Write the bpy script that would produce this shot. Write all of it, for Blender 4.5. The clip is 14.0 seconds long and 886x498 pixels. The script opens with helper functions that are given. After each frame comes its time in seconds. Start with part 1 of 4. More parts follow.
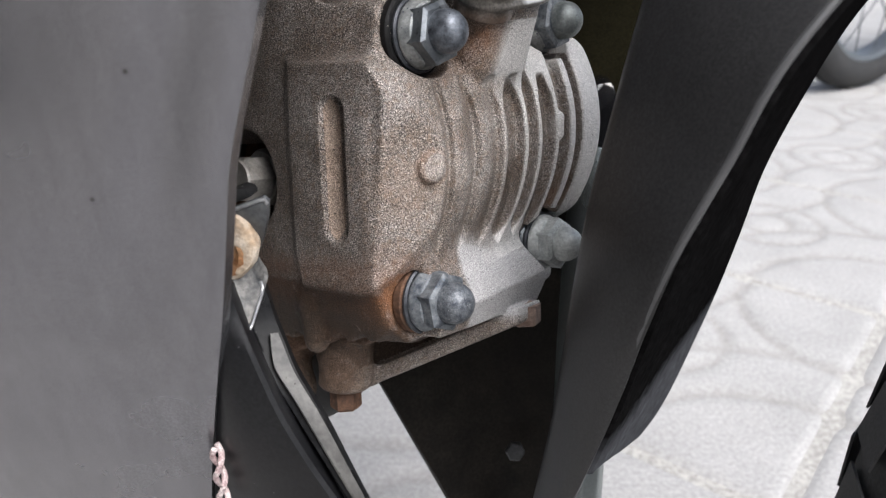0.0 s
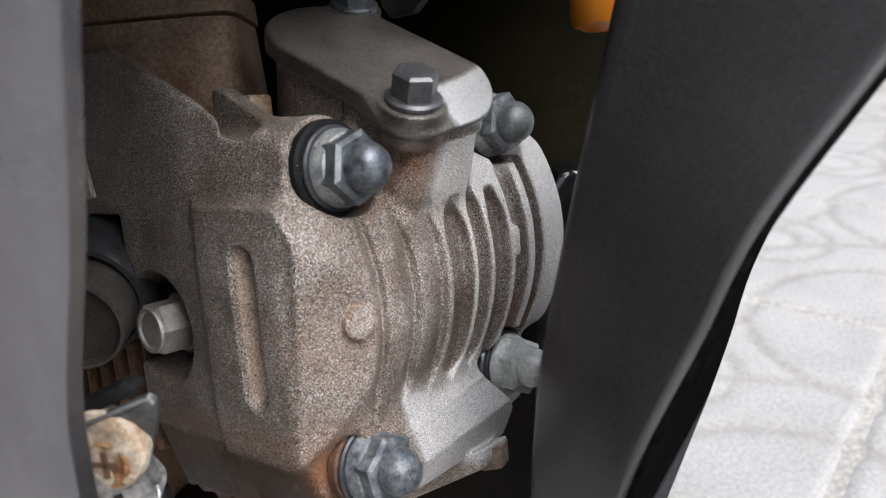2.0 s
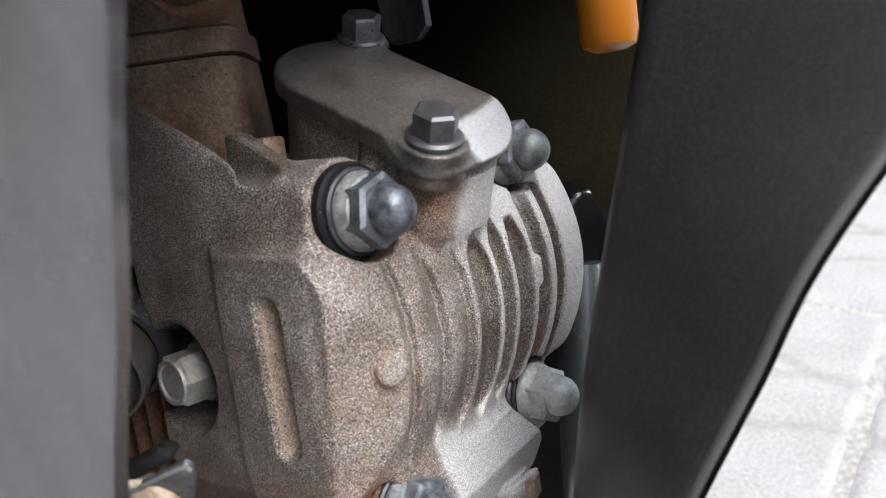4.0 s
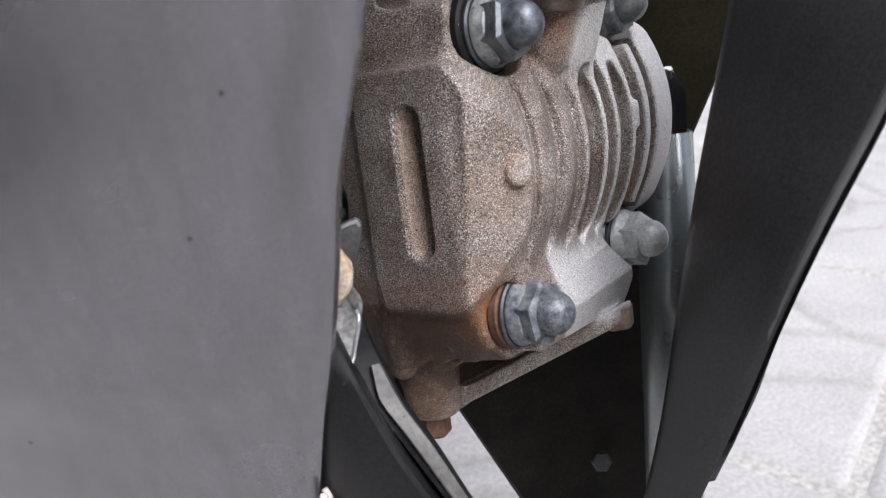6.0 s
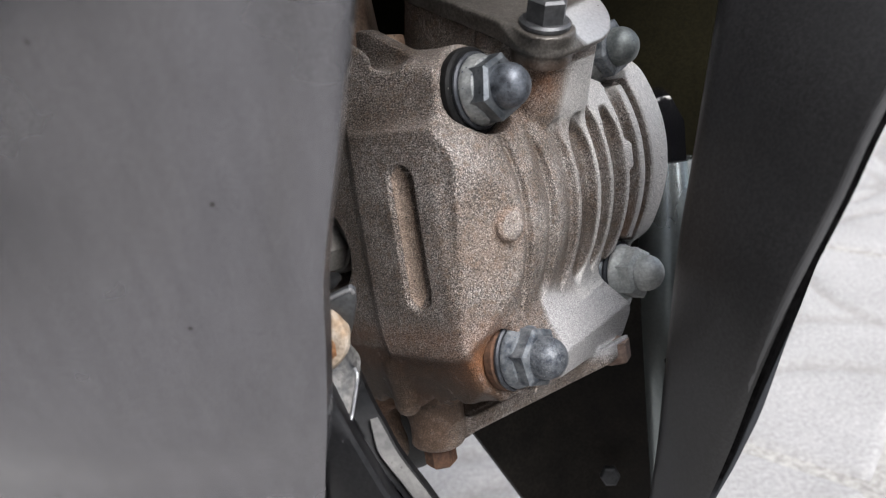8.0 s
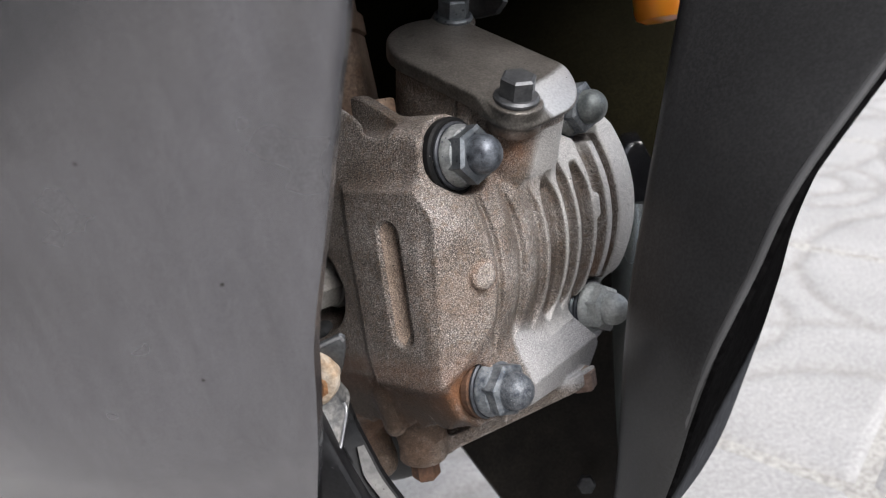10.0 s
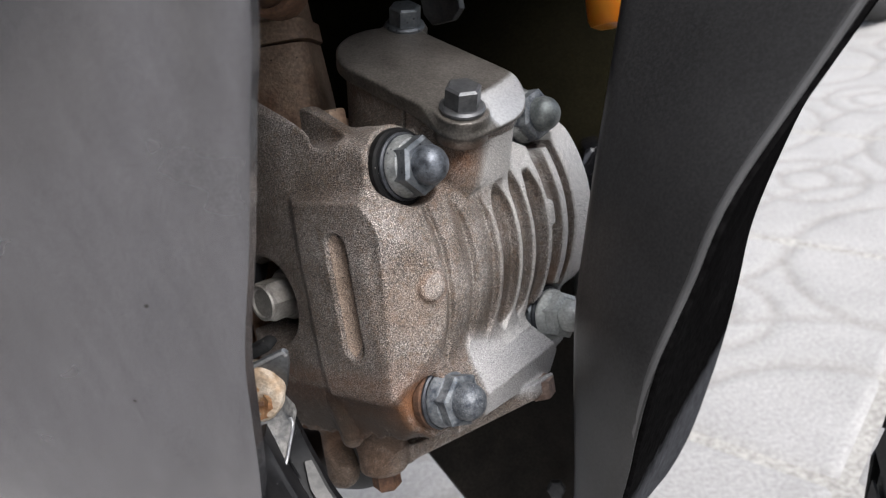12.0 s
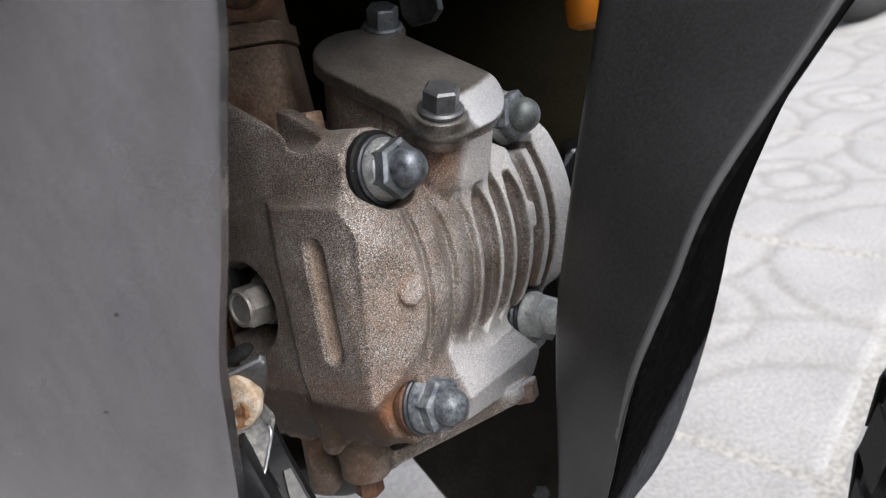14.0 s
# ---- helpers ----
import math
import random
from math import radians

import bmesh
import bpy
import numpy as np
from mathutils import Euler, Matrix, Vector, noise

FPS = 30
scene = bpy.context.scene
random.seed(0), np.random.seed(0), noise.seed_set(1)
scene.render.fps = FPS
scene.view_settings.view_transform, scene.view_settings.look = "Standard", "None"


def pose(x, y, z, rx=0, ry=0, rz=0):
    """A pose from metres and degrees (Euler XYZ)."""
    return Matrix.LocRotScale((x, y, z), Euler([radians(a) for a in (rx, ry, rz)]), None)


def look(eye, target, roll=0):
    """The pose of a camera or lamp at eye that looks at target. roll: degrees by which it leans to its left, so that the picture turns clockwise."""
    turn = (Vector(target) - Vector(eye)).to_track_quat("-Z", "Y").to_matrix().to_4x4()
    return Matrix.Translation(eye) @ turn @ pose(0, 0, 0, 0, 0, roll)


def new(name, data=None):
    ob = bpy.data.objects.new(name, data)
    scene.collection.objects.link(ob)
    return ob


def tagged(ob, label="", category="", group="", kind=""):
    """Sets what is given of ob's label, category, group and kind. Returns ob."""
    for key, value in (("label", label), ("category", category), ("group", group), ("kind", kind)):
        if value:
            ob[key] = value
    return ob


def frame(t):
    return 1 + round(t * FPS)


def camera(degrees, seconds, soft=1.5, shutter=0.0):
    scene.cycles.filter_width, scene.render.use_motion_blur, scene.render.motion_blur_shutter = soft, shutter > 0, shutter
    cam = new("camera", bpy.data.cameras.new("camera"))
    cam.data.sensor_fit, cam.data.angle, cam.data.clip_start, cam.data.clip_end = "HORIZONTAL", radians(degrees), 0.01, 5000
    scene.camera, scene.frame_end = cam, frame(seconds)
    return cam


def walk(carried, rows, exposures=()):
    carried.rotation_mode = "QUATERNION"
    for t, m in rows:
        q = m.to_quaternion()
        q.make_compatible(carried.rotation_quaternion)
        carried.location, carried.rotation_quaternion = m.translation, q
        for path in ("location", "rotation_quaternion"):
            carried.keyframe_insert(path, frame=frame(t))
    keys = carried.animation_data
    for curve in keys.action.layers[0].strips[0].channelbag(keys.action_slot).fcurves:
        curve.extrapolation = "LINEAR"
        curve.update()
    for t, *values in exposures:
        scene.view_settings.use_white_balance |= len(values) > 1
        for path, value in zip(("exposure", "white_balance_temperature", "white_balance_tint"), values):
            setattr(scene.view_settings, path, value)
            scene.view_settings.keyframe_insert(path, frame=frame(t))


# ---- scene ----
cam = camera(59.9, 14.0, soft=1.2)
METRES, EYE, TILT, LEAN, TURN = 0.2, 0.45, -25.0, 0.0, 0.0
ROWS = [
    (0.0, 0.0, 0.0, 0.0, -0.0, 0.0, 0.0),
    (0.5, 0.051, 0.0832, 0.0453, 0.49, 0.37, 2.41),
    (1.0, 0.039, 0.1043, 0.0786, 0.42, 0.69, 2.45),
    (1.5, 0.0618, 0.1029, 0.1081, 0.55, 0.89, 2.74),
    (2.0, 0.0768, 0.115, 0.1384, 0.6, 1.19, 3.41),
    (2.5, 0.0933, 0.1299, 0.1886, 0.71, 0.97, 4.76),
    (5.0, -0.019, 0.1235, 0.1313, -0.33, 1.59, 6.55),
    (5.5, -0.0527, 0.0917, 0.012, -0.05, 1.57, 6.1),
    (6.0, -0.0851, 0.0559, 0.0049, 0.94, 0.89, 5.76),
    (6.5, -0.0721, 0.0222, 0.0036, 2.0, 0.52, 5.72),
    (7.0, -0.0818, 0.0163, 0.0068, 2.65, 0.29, 5.99),
    (7.5, -0.0451, 0.0188, 0.0502, 3.0, -0.17, 6.45),
    (8.0, -0.0395, 0.0195, 0.078, 3.15, -0.39, 6.85),
    (10.5, 0.034, -0.0994, 0.1514, 4.07, -1.41, 6.18),
    (11.0, 0.0577, -0.0916, 0.1497, 4.05, -1.46, 6.55),
    (11.5, 0.0619, -0.0823, 0.1541, 3.76, -1.44, 6.85),
    (12.0, 0.0669, -0.0798, 0.1555, 3.54, -1.43, 7.02),
    (12.5, 0.0728, -0.0754, 0.1565, 3.28, -1.44, 7.17),
    (13.0, 0.0736, -0.0734, 0.1565, 2.95, -1.42, 7.37),
    (13.5, 0.0729, -0.0693, 0.1572, 2.65, -1.44, 7.55),
    (14.0, 0.0731, -0.0681, 0.1559, 2.43, -1.42, 7.61),
]
walk(cam, [(t, pose(0, 0, EYE, TILT, LEAN, TURN) @ pose(METRES * x, METRES * y, METRES * z, 90 + pitch, roll, yaw)) for t, x, y, z, yaw, pitch, roll in ROWS], exposures=[(0.0, 0.57, 6450, 10), (2.7, 0.55, 6450, 10), (4.8, 0.87, 6330, 12), (5.1, 0.87, 6300, 13), (5.5, 0.78, 6280, 14), (6.0, 0.65, 6330, 13), (7.0, 0.6, 6380, 11), (8.0, 0.54, 6450, 10), (10.3, 0.52, 6500, 10), (14.0, 0.52, 6500, 10)])
cam.data.dof.use_dof = True
cam.data.dof.focus_distance, cam.data.dof.aperture_fstop = 0.19, 25.0

# ---- light: bright overcast sky ----
world = bpy.data.worlds.new("overcast")
scene.world = world
world.use_nodes = True
wn = world.node_tree
sky = wn.nodes.new("ShaderNodeTexSky")
sky.sky_type, sky.sun_disc = "NISHITA", False
sky.sun_elevation, sky.sun_rotation, sky.dust_density = radians(55), radians(141), 3.0
cloud = wn.nodes.new("ShaderNodeHueSaturation")
cloud.inputs["Saturation"].default_value = 0.7
wn.links.new(sky.outputs[0], cloud.inputs["Color"])
wn.links.new(cloud.outputs[0], wn.nodes["Background"].inputs[0])
wn.nodes["Background"].inputs[1].default_value = 0.14
sun_data = bpy.data.lights.new("sun", "SUN")
sun_data.energy, sun_data.angle, sun_data.color = 3.1, radians(50), (0.99, 0.985, 1.0)
sun = new("sun", sun_data)
sun.matrix_world = look((1.08, -1.35, 2.46), (0.0, 0.0, 0.0))


# ---- materials ----
def node(nt, kind, **inputs):
    n = nt.nodes.new(kind)
    for key, value in inputs.items():
        n.inputs[key.replace("_", " ")].default_value = value
    return n


def ramp(nt, source, stops):
    r = nt.nodes.new("ShaderNodeValToRGB")
    els = r.color_ramp.elements
    while len(els) < len(stops):
        els.new(0.5)
    for e, (p, c) in zip(els, stops):
        e.position, e.color = p, (*c, 1) if len(c) == 3 else c
    nt.links.new(source, r.inputs[0])
    return r.outputs[0]


def mix(nt, factor, a, b, blend="MIX"):
    m = nt.nodes.new("ShaderNodeMix")
    m.data_type, m.blend_type = "RGBA", blend
    for slot, value in ((0, factor), (6, a), (7, b)):
        if isinstance(value, (int, float)):
            m.inputs[slot].default_value = value
        elif isinstance(value, tuple):
            m.inputs[slot].default_value = (*value, 1)
        else:
            nt.links.new(value, m.inputs[slot])
    return m.outputs[2]


def grey(v):
    return (v, v, v)


def surface(name, dark, light, rough=0.5, metal=0.0, grain=900.0, blotch=60.0, bump=0.1, bump_scale=2500.0, coat=0.0, rough_spread=0.15, marks=(), flecks=0.0, fleck_colour=(0.03, 0.025, 0.02), fleck_scale=260.0, spec=0.5, speckle=0.45, depth=0.0004, grit=0.0, tint=None, streaks=0.0):
    """A worn surface: blotches and grain between two colours, fine relief, marks of dirt, painted shade, rust and bare
    metal where the casting carries them and flecks of dirt.
    """
    m = bpy.data.materials.new(name)
    m.use_nodes = True
    nt = m.node_tree
    b = nt.nodes["Principled BSDF"]
    at = nt.nodes.new("ShaderNodeNewGeometry").outputs["Position"]
    big = node(nt, "ShaderNodeTexNoise", Scale=blotch, Detail=5.0, Roughness=0.6)
    fine = node(nt, "ShaderNodeTexNoise", Scale=grain, Detail=3.0, Roughness=0.6)
    relief = node(nt, "ShaderNodeTexNoise", Scale=bump_scale, Detail=3.0, Roughness=0.5)
    mid = node(nt, "ShaderNodeTexNoise", Scale=blotch * 6, Detail=2.0, Roughness=0.5)
    for n in (big, fine, relief, mid):
        nt.links.new(at, n.inputs["Vector"])
    c = mix(nt, ramp(nt, big.outputs[0], [(0.3, grey(0)), (0.7, grey(1))]), dark, light)
    c = mix(nt, speckle, c, ramp(nt, fine.outputs[0], [(0.37, grey(0.25)), (0.65, grey(1.3))]), "MULTIPLY")
    if grit:
        sand = node(nt, "ShaderNodeTexNoise", Scale=bump_scale * 1.1, Detail=1.5, Roughness=0.5)
        nt.links.new(at, sand.inputs["Vector"])
        c = mix(nt, grit, c, ramp(nt, sand.outputs[0], [(0.33, grey(0.2)), (0.5, grey(0.9)), (0.66, grey(1.9))]), "MULTIPLY")
    if tint:
        spots = node(nt, "ShaderNodeTexNoise", Scale=620.0, Detail=4.0, Roughness=0.65)
        nt.links.new(at, spots.inputs["Vector"])
        c = mix(nt, ramp(nt, spots.outputs[0], [(0.5, grey(0)), (0.66, grey(0.55))]), c, tint)
    if streaks:
        drawn = node(nt, "ShaderNodeMapping", Scale=(1.0, 1.0, 0.07))
        nt.links.new(at, drawn.inputs["Vector"])
        wipe = node(nt, "ShaderNodeTexNoise", Scale=330.0, Detail=4.0, Roughness=0.6)
        nt.links.new(drawn.outputs[0], wipe.inputs["Vector"])
        c = mix(nt, streaks, c, ramp(nt, wipe.outputs[0], [(0.3, grey(0.7)), (0.7, grey(1.3))]), "MULTIPLY")
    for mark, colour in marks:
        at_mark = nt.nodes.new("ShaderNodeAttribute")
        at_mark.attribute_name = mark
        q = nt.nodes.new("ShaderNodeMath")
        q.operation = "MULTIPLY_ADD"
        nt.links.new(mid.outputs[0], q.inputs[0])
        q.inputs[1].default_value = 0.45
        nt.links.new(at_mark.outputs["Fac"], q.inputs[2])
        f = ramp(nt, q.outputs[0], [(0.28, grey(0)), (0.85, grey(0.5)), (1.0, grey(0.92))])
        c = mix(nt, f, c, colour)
    if grit:
        c = mix(nt, grit * 0.85, c, ramp(nt, sand.outputs[0], [(0.33, grey(0.35)), (0.5, grey(0.95)), (0.66, grey(1.6))]), "MULTIPLY")
    if marks:
        c = mix(nt, speckle * 0.55, c, ramp(nt, fine.outputs[0], [(0.37, grey(0.3)), (0.65, grey(1.3))]), "MULTIPLY")
    if flecks:
        v = node(nt, "ShaderNodeTexVoronoi", Scale=fleck_scale)
        nt.links.new(at, v.inputs["Vector"])
        c = mix(nt, ramp(nt, v.outputs["Distance"], [(0.06 * flecks, grey(1)), (0.12 * flecks, grey(0))]), c, fleck_colour)
    nt.links.new(c, b.inputs["Base Color"])
    r = nt.nodes.new("ShaderNodeMapRange")
    r.inputs[3].default_value, r.inputs[4].default_value = max(0.02, rough - rough_spread), min(1.0, rough + rough_spread)
    nt.links.new(big.outputs[0], r.inputs[0])
    nt.links.new(r.outputs[0], b.inputs["Roughness"])
    b.inputs["Metallic"].default_value = metal
    b.inputs["Specular IOR Level"].default_value = spec
    if marks and metal:
        shine = None
        for mark, _ in marks:
            if mark in ("grime_shade", "rust", "dust", "chalk"):
                dirt = nt.nodes.new("ShaderNodeAttribute")
                dirt.attribute_name = mark
                less = nt.nodes.new("ShaderNodeMath")
                less.operation, less.use_clamp = "SUBTRACT", True
                if shine is None:
                    less.inputs[0].default_value = 1.0
                else:
                    nt.links.new(shine, less.inputs[0])
                nt.links.new(dirt.outputs["Fac"], less.inputs[1])
                shine = less.outputs[0]
        if shine is not None:
            total = nt.nodes.new("ShaderNodeMath")
            total.operation = "MULTIPLY"
            nt.links.new(shine, total.inputs[0])
            total.inputs[1].default_value = metal
            nt.links.new(total.outputs[0], b.inputs["Metallic"])
            gloss = nt.nodes.new("ShaderNodeMath")
            gloss.operation = "MULTIPLY_ADD"
            nt.links.new(shine, gloss.inputs[0])
            gloss.inputs[1].default_value, gloss.inputs[2].default_value = spec * 0.6, spec * 0.4
            nt.links.new(gloss.outputs[0], b.inputs["Specular IOR Level"])
    b.inputs["Coat Weight"].default_value = coat
    if bump:
        bu = nt.nodes.new("ShaderNodeBump")
        bu.inputs["Strength"].default_value, bu.inputs["Distance"].default_value = bump, depth
        height = relief.outputs[0]
        if grit:
            cells = node(nt, "ShaderNodeTexVoronoi", Scale=bump_scale * 0.85)
            cells.feature = "SMOOTH_F1"
            nt.links.new(at, cells.inputs["Vector"])
            height = mix(nt, 0.6, relief.outputs[0], cells.outputs["Distance"])
        for mark, _ in marks:
            if mark == "bare":
                worn = nt.nodes.new("ShaderNodeAttribute")
                worn.attribute_name = mark
                flat = nt.nodes.new("ShaderNodeMath")
                flat.operation = "MULTIPLY_ADD"
                nt.links.new(worn.outputs["Fac"], flat.inputs[0])
                flat.inputs[1].default_value, flat.inputs[2].default_value = -0.25, 1.0
                times = nt.nodes.new("ShaderNodeMath")
                times.operation = "MULTIPLY"
                nt.links.new(height, times.inputs[0])
                nt.links.new(flat.outputs[0], times.inputs[1])
                height = times.outputs[0]
        nt.links.new(height, bu.inputs["Height"])
        nt.links.new(bu.outputs[0], b.inputs["Normal"])
    return m


cast = surface("cast aluminium", (0.165, 0.138, 0.116), (0.405, 0.372, 0.346), 0.5, 0.4, 4600, 70, 1.0, 3600, speckle=0.5, depth=0.00046, grit=0.85, tint=(0.2, 0.135, 0.09), rough_spread=0.1, flecks=0.9, fleck_scale=430, marks=(("grime_shade", (0.048, 0.03, 0.019)), ("rust", (0.2, 0.088, 0.04)), ("dust", (0.43, 0.33, 0.26)), ("chalk", (0.52, 0.512, 0.51)), ("bare", (0.7, 0.68, 0.655))))
cap_metal = surface("machined aluminium cover", (0.06, 0.054, 0.047), (0.165, 0.152, 0.137), 0.36, 0.5, 1600, 90, 0.2, 2600, flecks=0.7, fleck_scale=300, speckle=0.35, marks=(("rust", (0.13, 0.06, 0.03)), ("dust", (0.24, 0.215, 0.19)), ("bare", (0.5, 0.5, 0.5))))
zinc = surface("dull zinc plate", (0.105, 0.118, 0.13), (0.21, 0.225, 0.238), 0.4, 0.7, 1200, 260, 0.15, 1500, flecks=1.5, fleck_scale=420, fleck_colour=(0.05, 0.055, 0.06), speckle=0.2)
pale_nut = surface("mottled pale zinc plate", (0.045, 0.055, 0.072), (0.27, 0.288, 0.3), 0.5, 0.45, 1600, 420, 0.3, 1500, flecks=1.3, fleck_scale=620, fleck_colour=(0.07, 0.09, 0.13), speckle=0.25)
pale_flange = surface("pale worn zinc plate", (0.15, 0.16, 0.165), (0.4, 0.41, 0.4), 0.45, 0.45, 1200, 420, 0.2, 1500, flecks=1.2, fleck_scale=520, fleck_colour=(0.08, 0.09, 0.11), speckle=0.3)
dome_dark = surface("blotched dark zinc plate", (0.03, 0.033, 0.04), (0.21, 0.23, 0.26), 0.42, 0.6, 1600, 380, 0.15, 1500, flecks=1.2, fleck_scale=620, fleck_colour=(0.025, 0.028, 0.035), speckle=0.3)
dome_grey = surface("blotched grey zinc plate", (0.12, 0.135, 0.135), (0.26, 0.28, 0.275), 0.5, 0.45, 1400, 300, 0.15, 1500, flecks=0.8, fleck_scale=500, fleck_colour=(0.08, 0.085, 0.09), speckle=0.3)
dome_scratched = surface("scratched zinc plate", (0.035, 0.043, 0.06), (0.25, 0.265, 0.28), 0.5, 0.45, 2600, 700, 0.3, 2500, flecks=1.0, fleck_scale=900, fleck_colour=(0.5, 0.52, 0.53), speckle=0.4)
washer_steel = surface("dull dark steel", (0.03, 0.033, 0.04), (0.08, 0.085, 0.095), 0.45, 0.5, 1200, 300, 0.1, 1800, speckle=0.3)
chalky = surface("chalky zinc plate", (0.4, 0.42, 0.41), (0.6, 0.62, 0.6), 0.5, 0.3, 1200, 260, 0.1, 1500, speckle=0.3)
cap_dark = surface("dull brown plastic", (0.03, 0.027, 0.024), (0.065, 0.06, 0.054), 0.45, 0.0, 900, 120, 0.1, 1500, flecks=0.5, fleck_colour=(0.15, 0.14, 0.12), fleck_scale=300)
bolt_metal = surface("dusty zinc plate", (0.2, 0.188, 0.172), (0.34, 0.322, 0.3), 0.5, 0.4, 1200, 160, 0.15, 1500, speckle=0.25)
steel_dark = surface("dark steel", (0.07, 0.072, 0.076), (0.14, 0.142, 0.146), 0.42, 0.6, 900, 150, 0.06, 1800, speckle=0.25)
black_rubber = surface("black rubber washer", (0.008, 0.008, 0.0085), (0.016, 0.016, 0.016), 0.5, 0.0, 700, 90, 0.1, spec=0.18, flecks=0.6, fleck_colour=(0.25, 0.24, 0.22), fleck_scale=420)
rusty = surface("rusted steel", (0.08, 0.04, 0.024), (0.18, 0.095, 0.055), 0.85, 0.1, 900, 220, 0.6, 1200)
rust_dull = surface("dull pinkish rusted steel", (0.2, 0.13, 0.1), (0.33, 0.25, 0.21), 0.8, 0.1, 900, 220, 0.5, 1200)
rust_pale = surface("rust and dried mud", (0.24, 0.1, 0.035), (0.45, 0.27, 0.14), 0.9, 0.0, 900, 260, 0.8, 900, speckle=0.6)
silver_paint = surface("silver-grey metallic paint", (0.175, 0.173, 0.184), (0.22, 0.218, 0.232), 0.26, 0.8, 2400, 12, 0.1, 3200, coat=0.35, rough_spread=0.05, flecks=0.45, fleck_scale=90, speckle=0.22, streaks=0.3)
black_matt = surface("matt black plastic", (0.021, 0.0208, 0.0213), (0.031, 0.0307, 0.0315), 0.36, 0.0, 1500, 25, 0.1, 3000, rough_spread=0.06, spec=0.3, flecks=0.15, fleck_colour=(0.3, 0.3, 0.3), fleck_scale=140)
black_satin = surface("satin black plastic", (0.008, 0.008, 0.009), (0.013, 0.013, 0.014), 0.36, 0.0, 1200, 40, 0.05, 3000, rough_spread=0.06, spec=0.22, flecks=0.15, fleck_colour=(0.2, 0.2, 0.2), fleck_scale=140)
black_gloss = surface("gloss black paint", (0.008, 0.008, 0.009), (0.016, 0.016, 0.018), 0.14, 0.0, 900, 60, 0.02, 900, coat=0.6, rough_spread=0.08, flecks=0.3, fleck_colour=(0.25, 0.25, 0.25), fleck_scale=200)
dark_olive = surface("dark dusty plastic", (0.007, 0.0062, 0.003), (0.013, 0.0115, 0.006), 0.9, 0.0, 900, 30, 0.1, spec=0.04)
cowl_black = surface("dusty black plastic", (0.008, 0.007, 0.006), (0.026, 0.022, 0.018), 0.6, 0.0, 900, 45, 0.1, spec=0.12)
intake_metal = surface("brown stained aluminium", (0.15, 0.08, 0.046), (0.36, 0.27, 0.2), 0.6, 0.3, 1000, 55, 0.5, 1500, flecks=0.8, fleck_scale=300)
barrel_metal = surface("rust-brown cast iron", (0.1, 0.05, 0.028), (0.22, 0.125, 0.075), 0.85, 0.1, 1200, 90, 0.6, 1500)
tyre_rubber = surface("tyre rubber", (0.015, 0.015, 0.016), (0.04, 0.04, 0.04), 0.75, 0.0, 900, 60, 0.3, 1500)
paving = surface("pale concrete paving", (0.36, 0.352, 0.342), (0.45, 0.44, 0.43), 0.9, 0.0, 260, 9, 0.4, 350, depth=0.002, speckle=0.2, marks=(("grime_shade", (0.26, 0.245, 0.225)),))
plaster = surface("grey wall plaster", (0.12, 0.117, 0.113), (0.18, 0.176, 0.17), 0.9, 0.0, 300, 3, 0.4, 500)
joint_sand = surface("joint mortar", (0.38, 0.365, 0.34), (0.46, 0.445, 0.415), 0.95, 0.0, 200, 12, 0.4, 400)
dusty = surface("dusty worn paint", (0.03, 0.029, 0.028), (0.14, 0.134, 0.126), 0.5, 0.0, 900, 130, 0.06, speckle=0.25, flecks=0.6, fleck_scale=300)
# outer face held darker than the inner: shade set by colour, no reflection
scuffed = surface("scuffed black plastic with shade and sheen painted in", (0.005, 0.0048, 0.005), (0.009, 0.0087, 0.009), 0.85, 0.0, 500, 45, 0.05, 900, rough_spread=0.1, spec=0.0, marks=(("dust", (0.15, 0.155, 0.17)),))
lip_highlight = surface("plastic lip with painted highlight", (0.06, 0.06, 0.062), (0.085, 0.085, 0.087), 0.36, 0.0, 700, 20, 0.03, 1500, spec=0.4, speckle=0.1, rough_spread=0.04)
tab_metal = surface("scuffed dusty plate", (0.018, 0.022, 0.028), (0.2, 0.19, 0.175), 0.5, 0.3, 900, 260, 0.2, 1500, speckle=0.6)
strip_reflection = surface("dark steel coloured as its pale reflection", (0.25, 0.275, 0.275), (0.3, 0.33, 0.33), 0.28, 0.8, 900, 15, 0.02, 900, rough_spread=0.06, speckle=0.1)
bright_steel = surface("bright steel", (0.22, 0.225, 0.23), (0.42, 0.425, 0.43), 0.42, 0.7, 1500, 200, 0.1, 2000, speckle=0.2)
plate_metal = surface("grey steel plate", (0.09, 0.095, 0.1), (0.16, 0.165, 0.17), 0.4, 0.6, 900, 200, 0.1, 1500, speckle=0.3)
mud_crust = surface("pale dried mud", (0.4, 0.27, 0.16), (0.6, 0.53, 0.44), 0.9, 0.0, 900, 210, 0.8, 900, speckle=0.4)
stay_black = surface("worn black paint", (0.007, 0.007, 0.0075), (0.013, 0.013, 0.0135), 0.3, 0.0, 900, 90, 0.04, 1500, spec=0.12, flecks=0.5, fleck_colour=(0.2, 0.2, 0.2), fleck_scale=260)
sleeve_rubber = surface("shiny black rubber", (0.018, 0.019, 0.021), (0.035, 0.036, 0.039), 0.3, 0.0, 900, 90, 0.05, 1500, spec=0.5)
pink = surface("pink and white thread", (0.5, 0.32, 0.32), (0.75, 0.68, 0.66), 0.8, 0.0, 2000, 500, 0.3)
amber = bpy.data.materials.new("amber plastic")
amber.use_nodes = True
ab = amber.node_tree.nodes["Principled BSDF"]
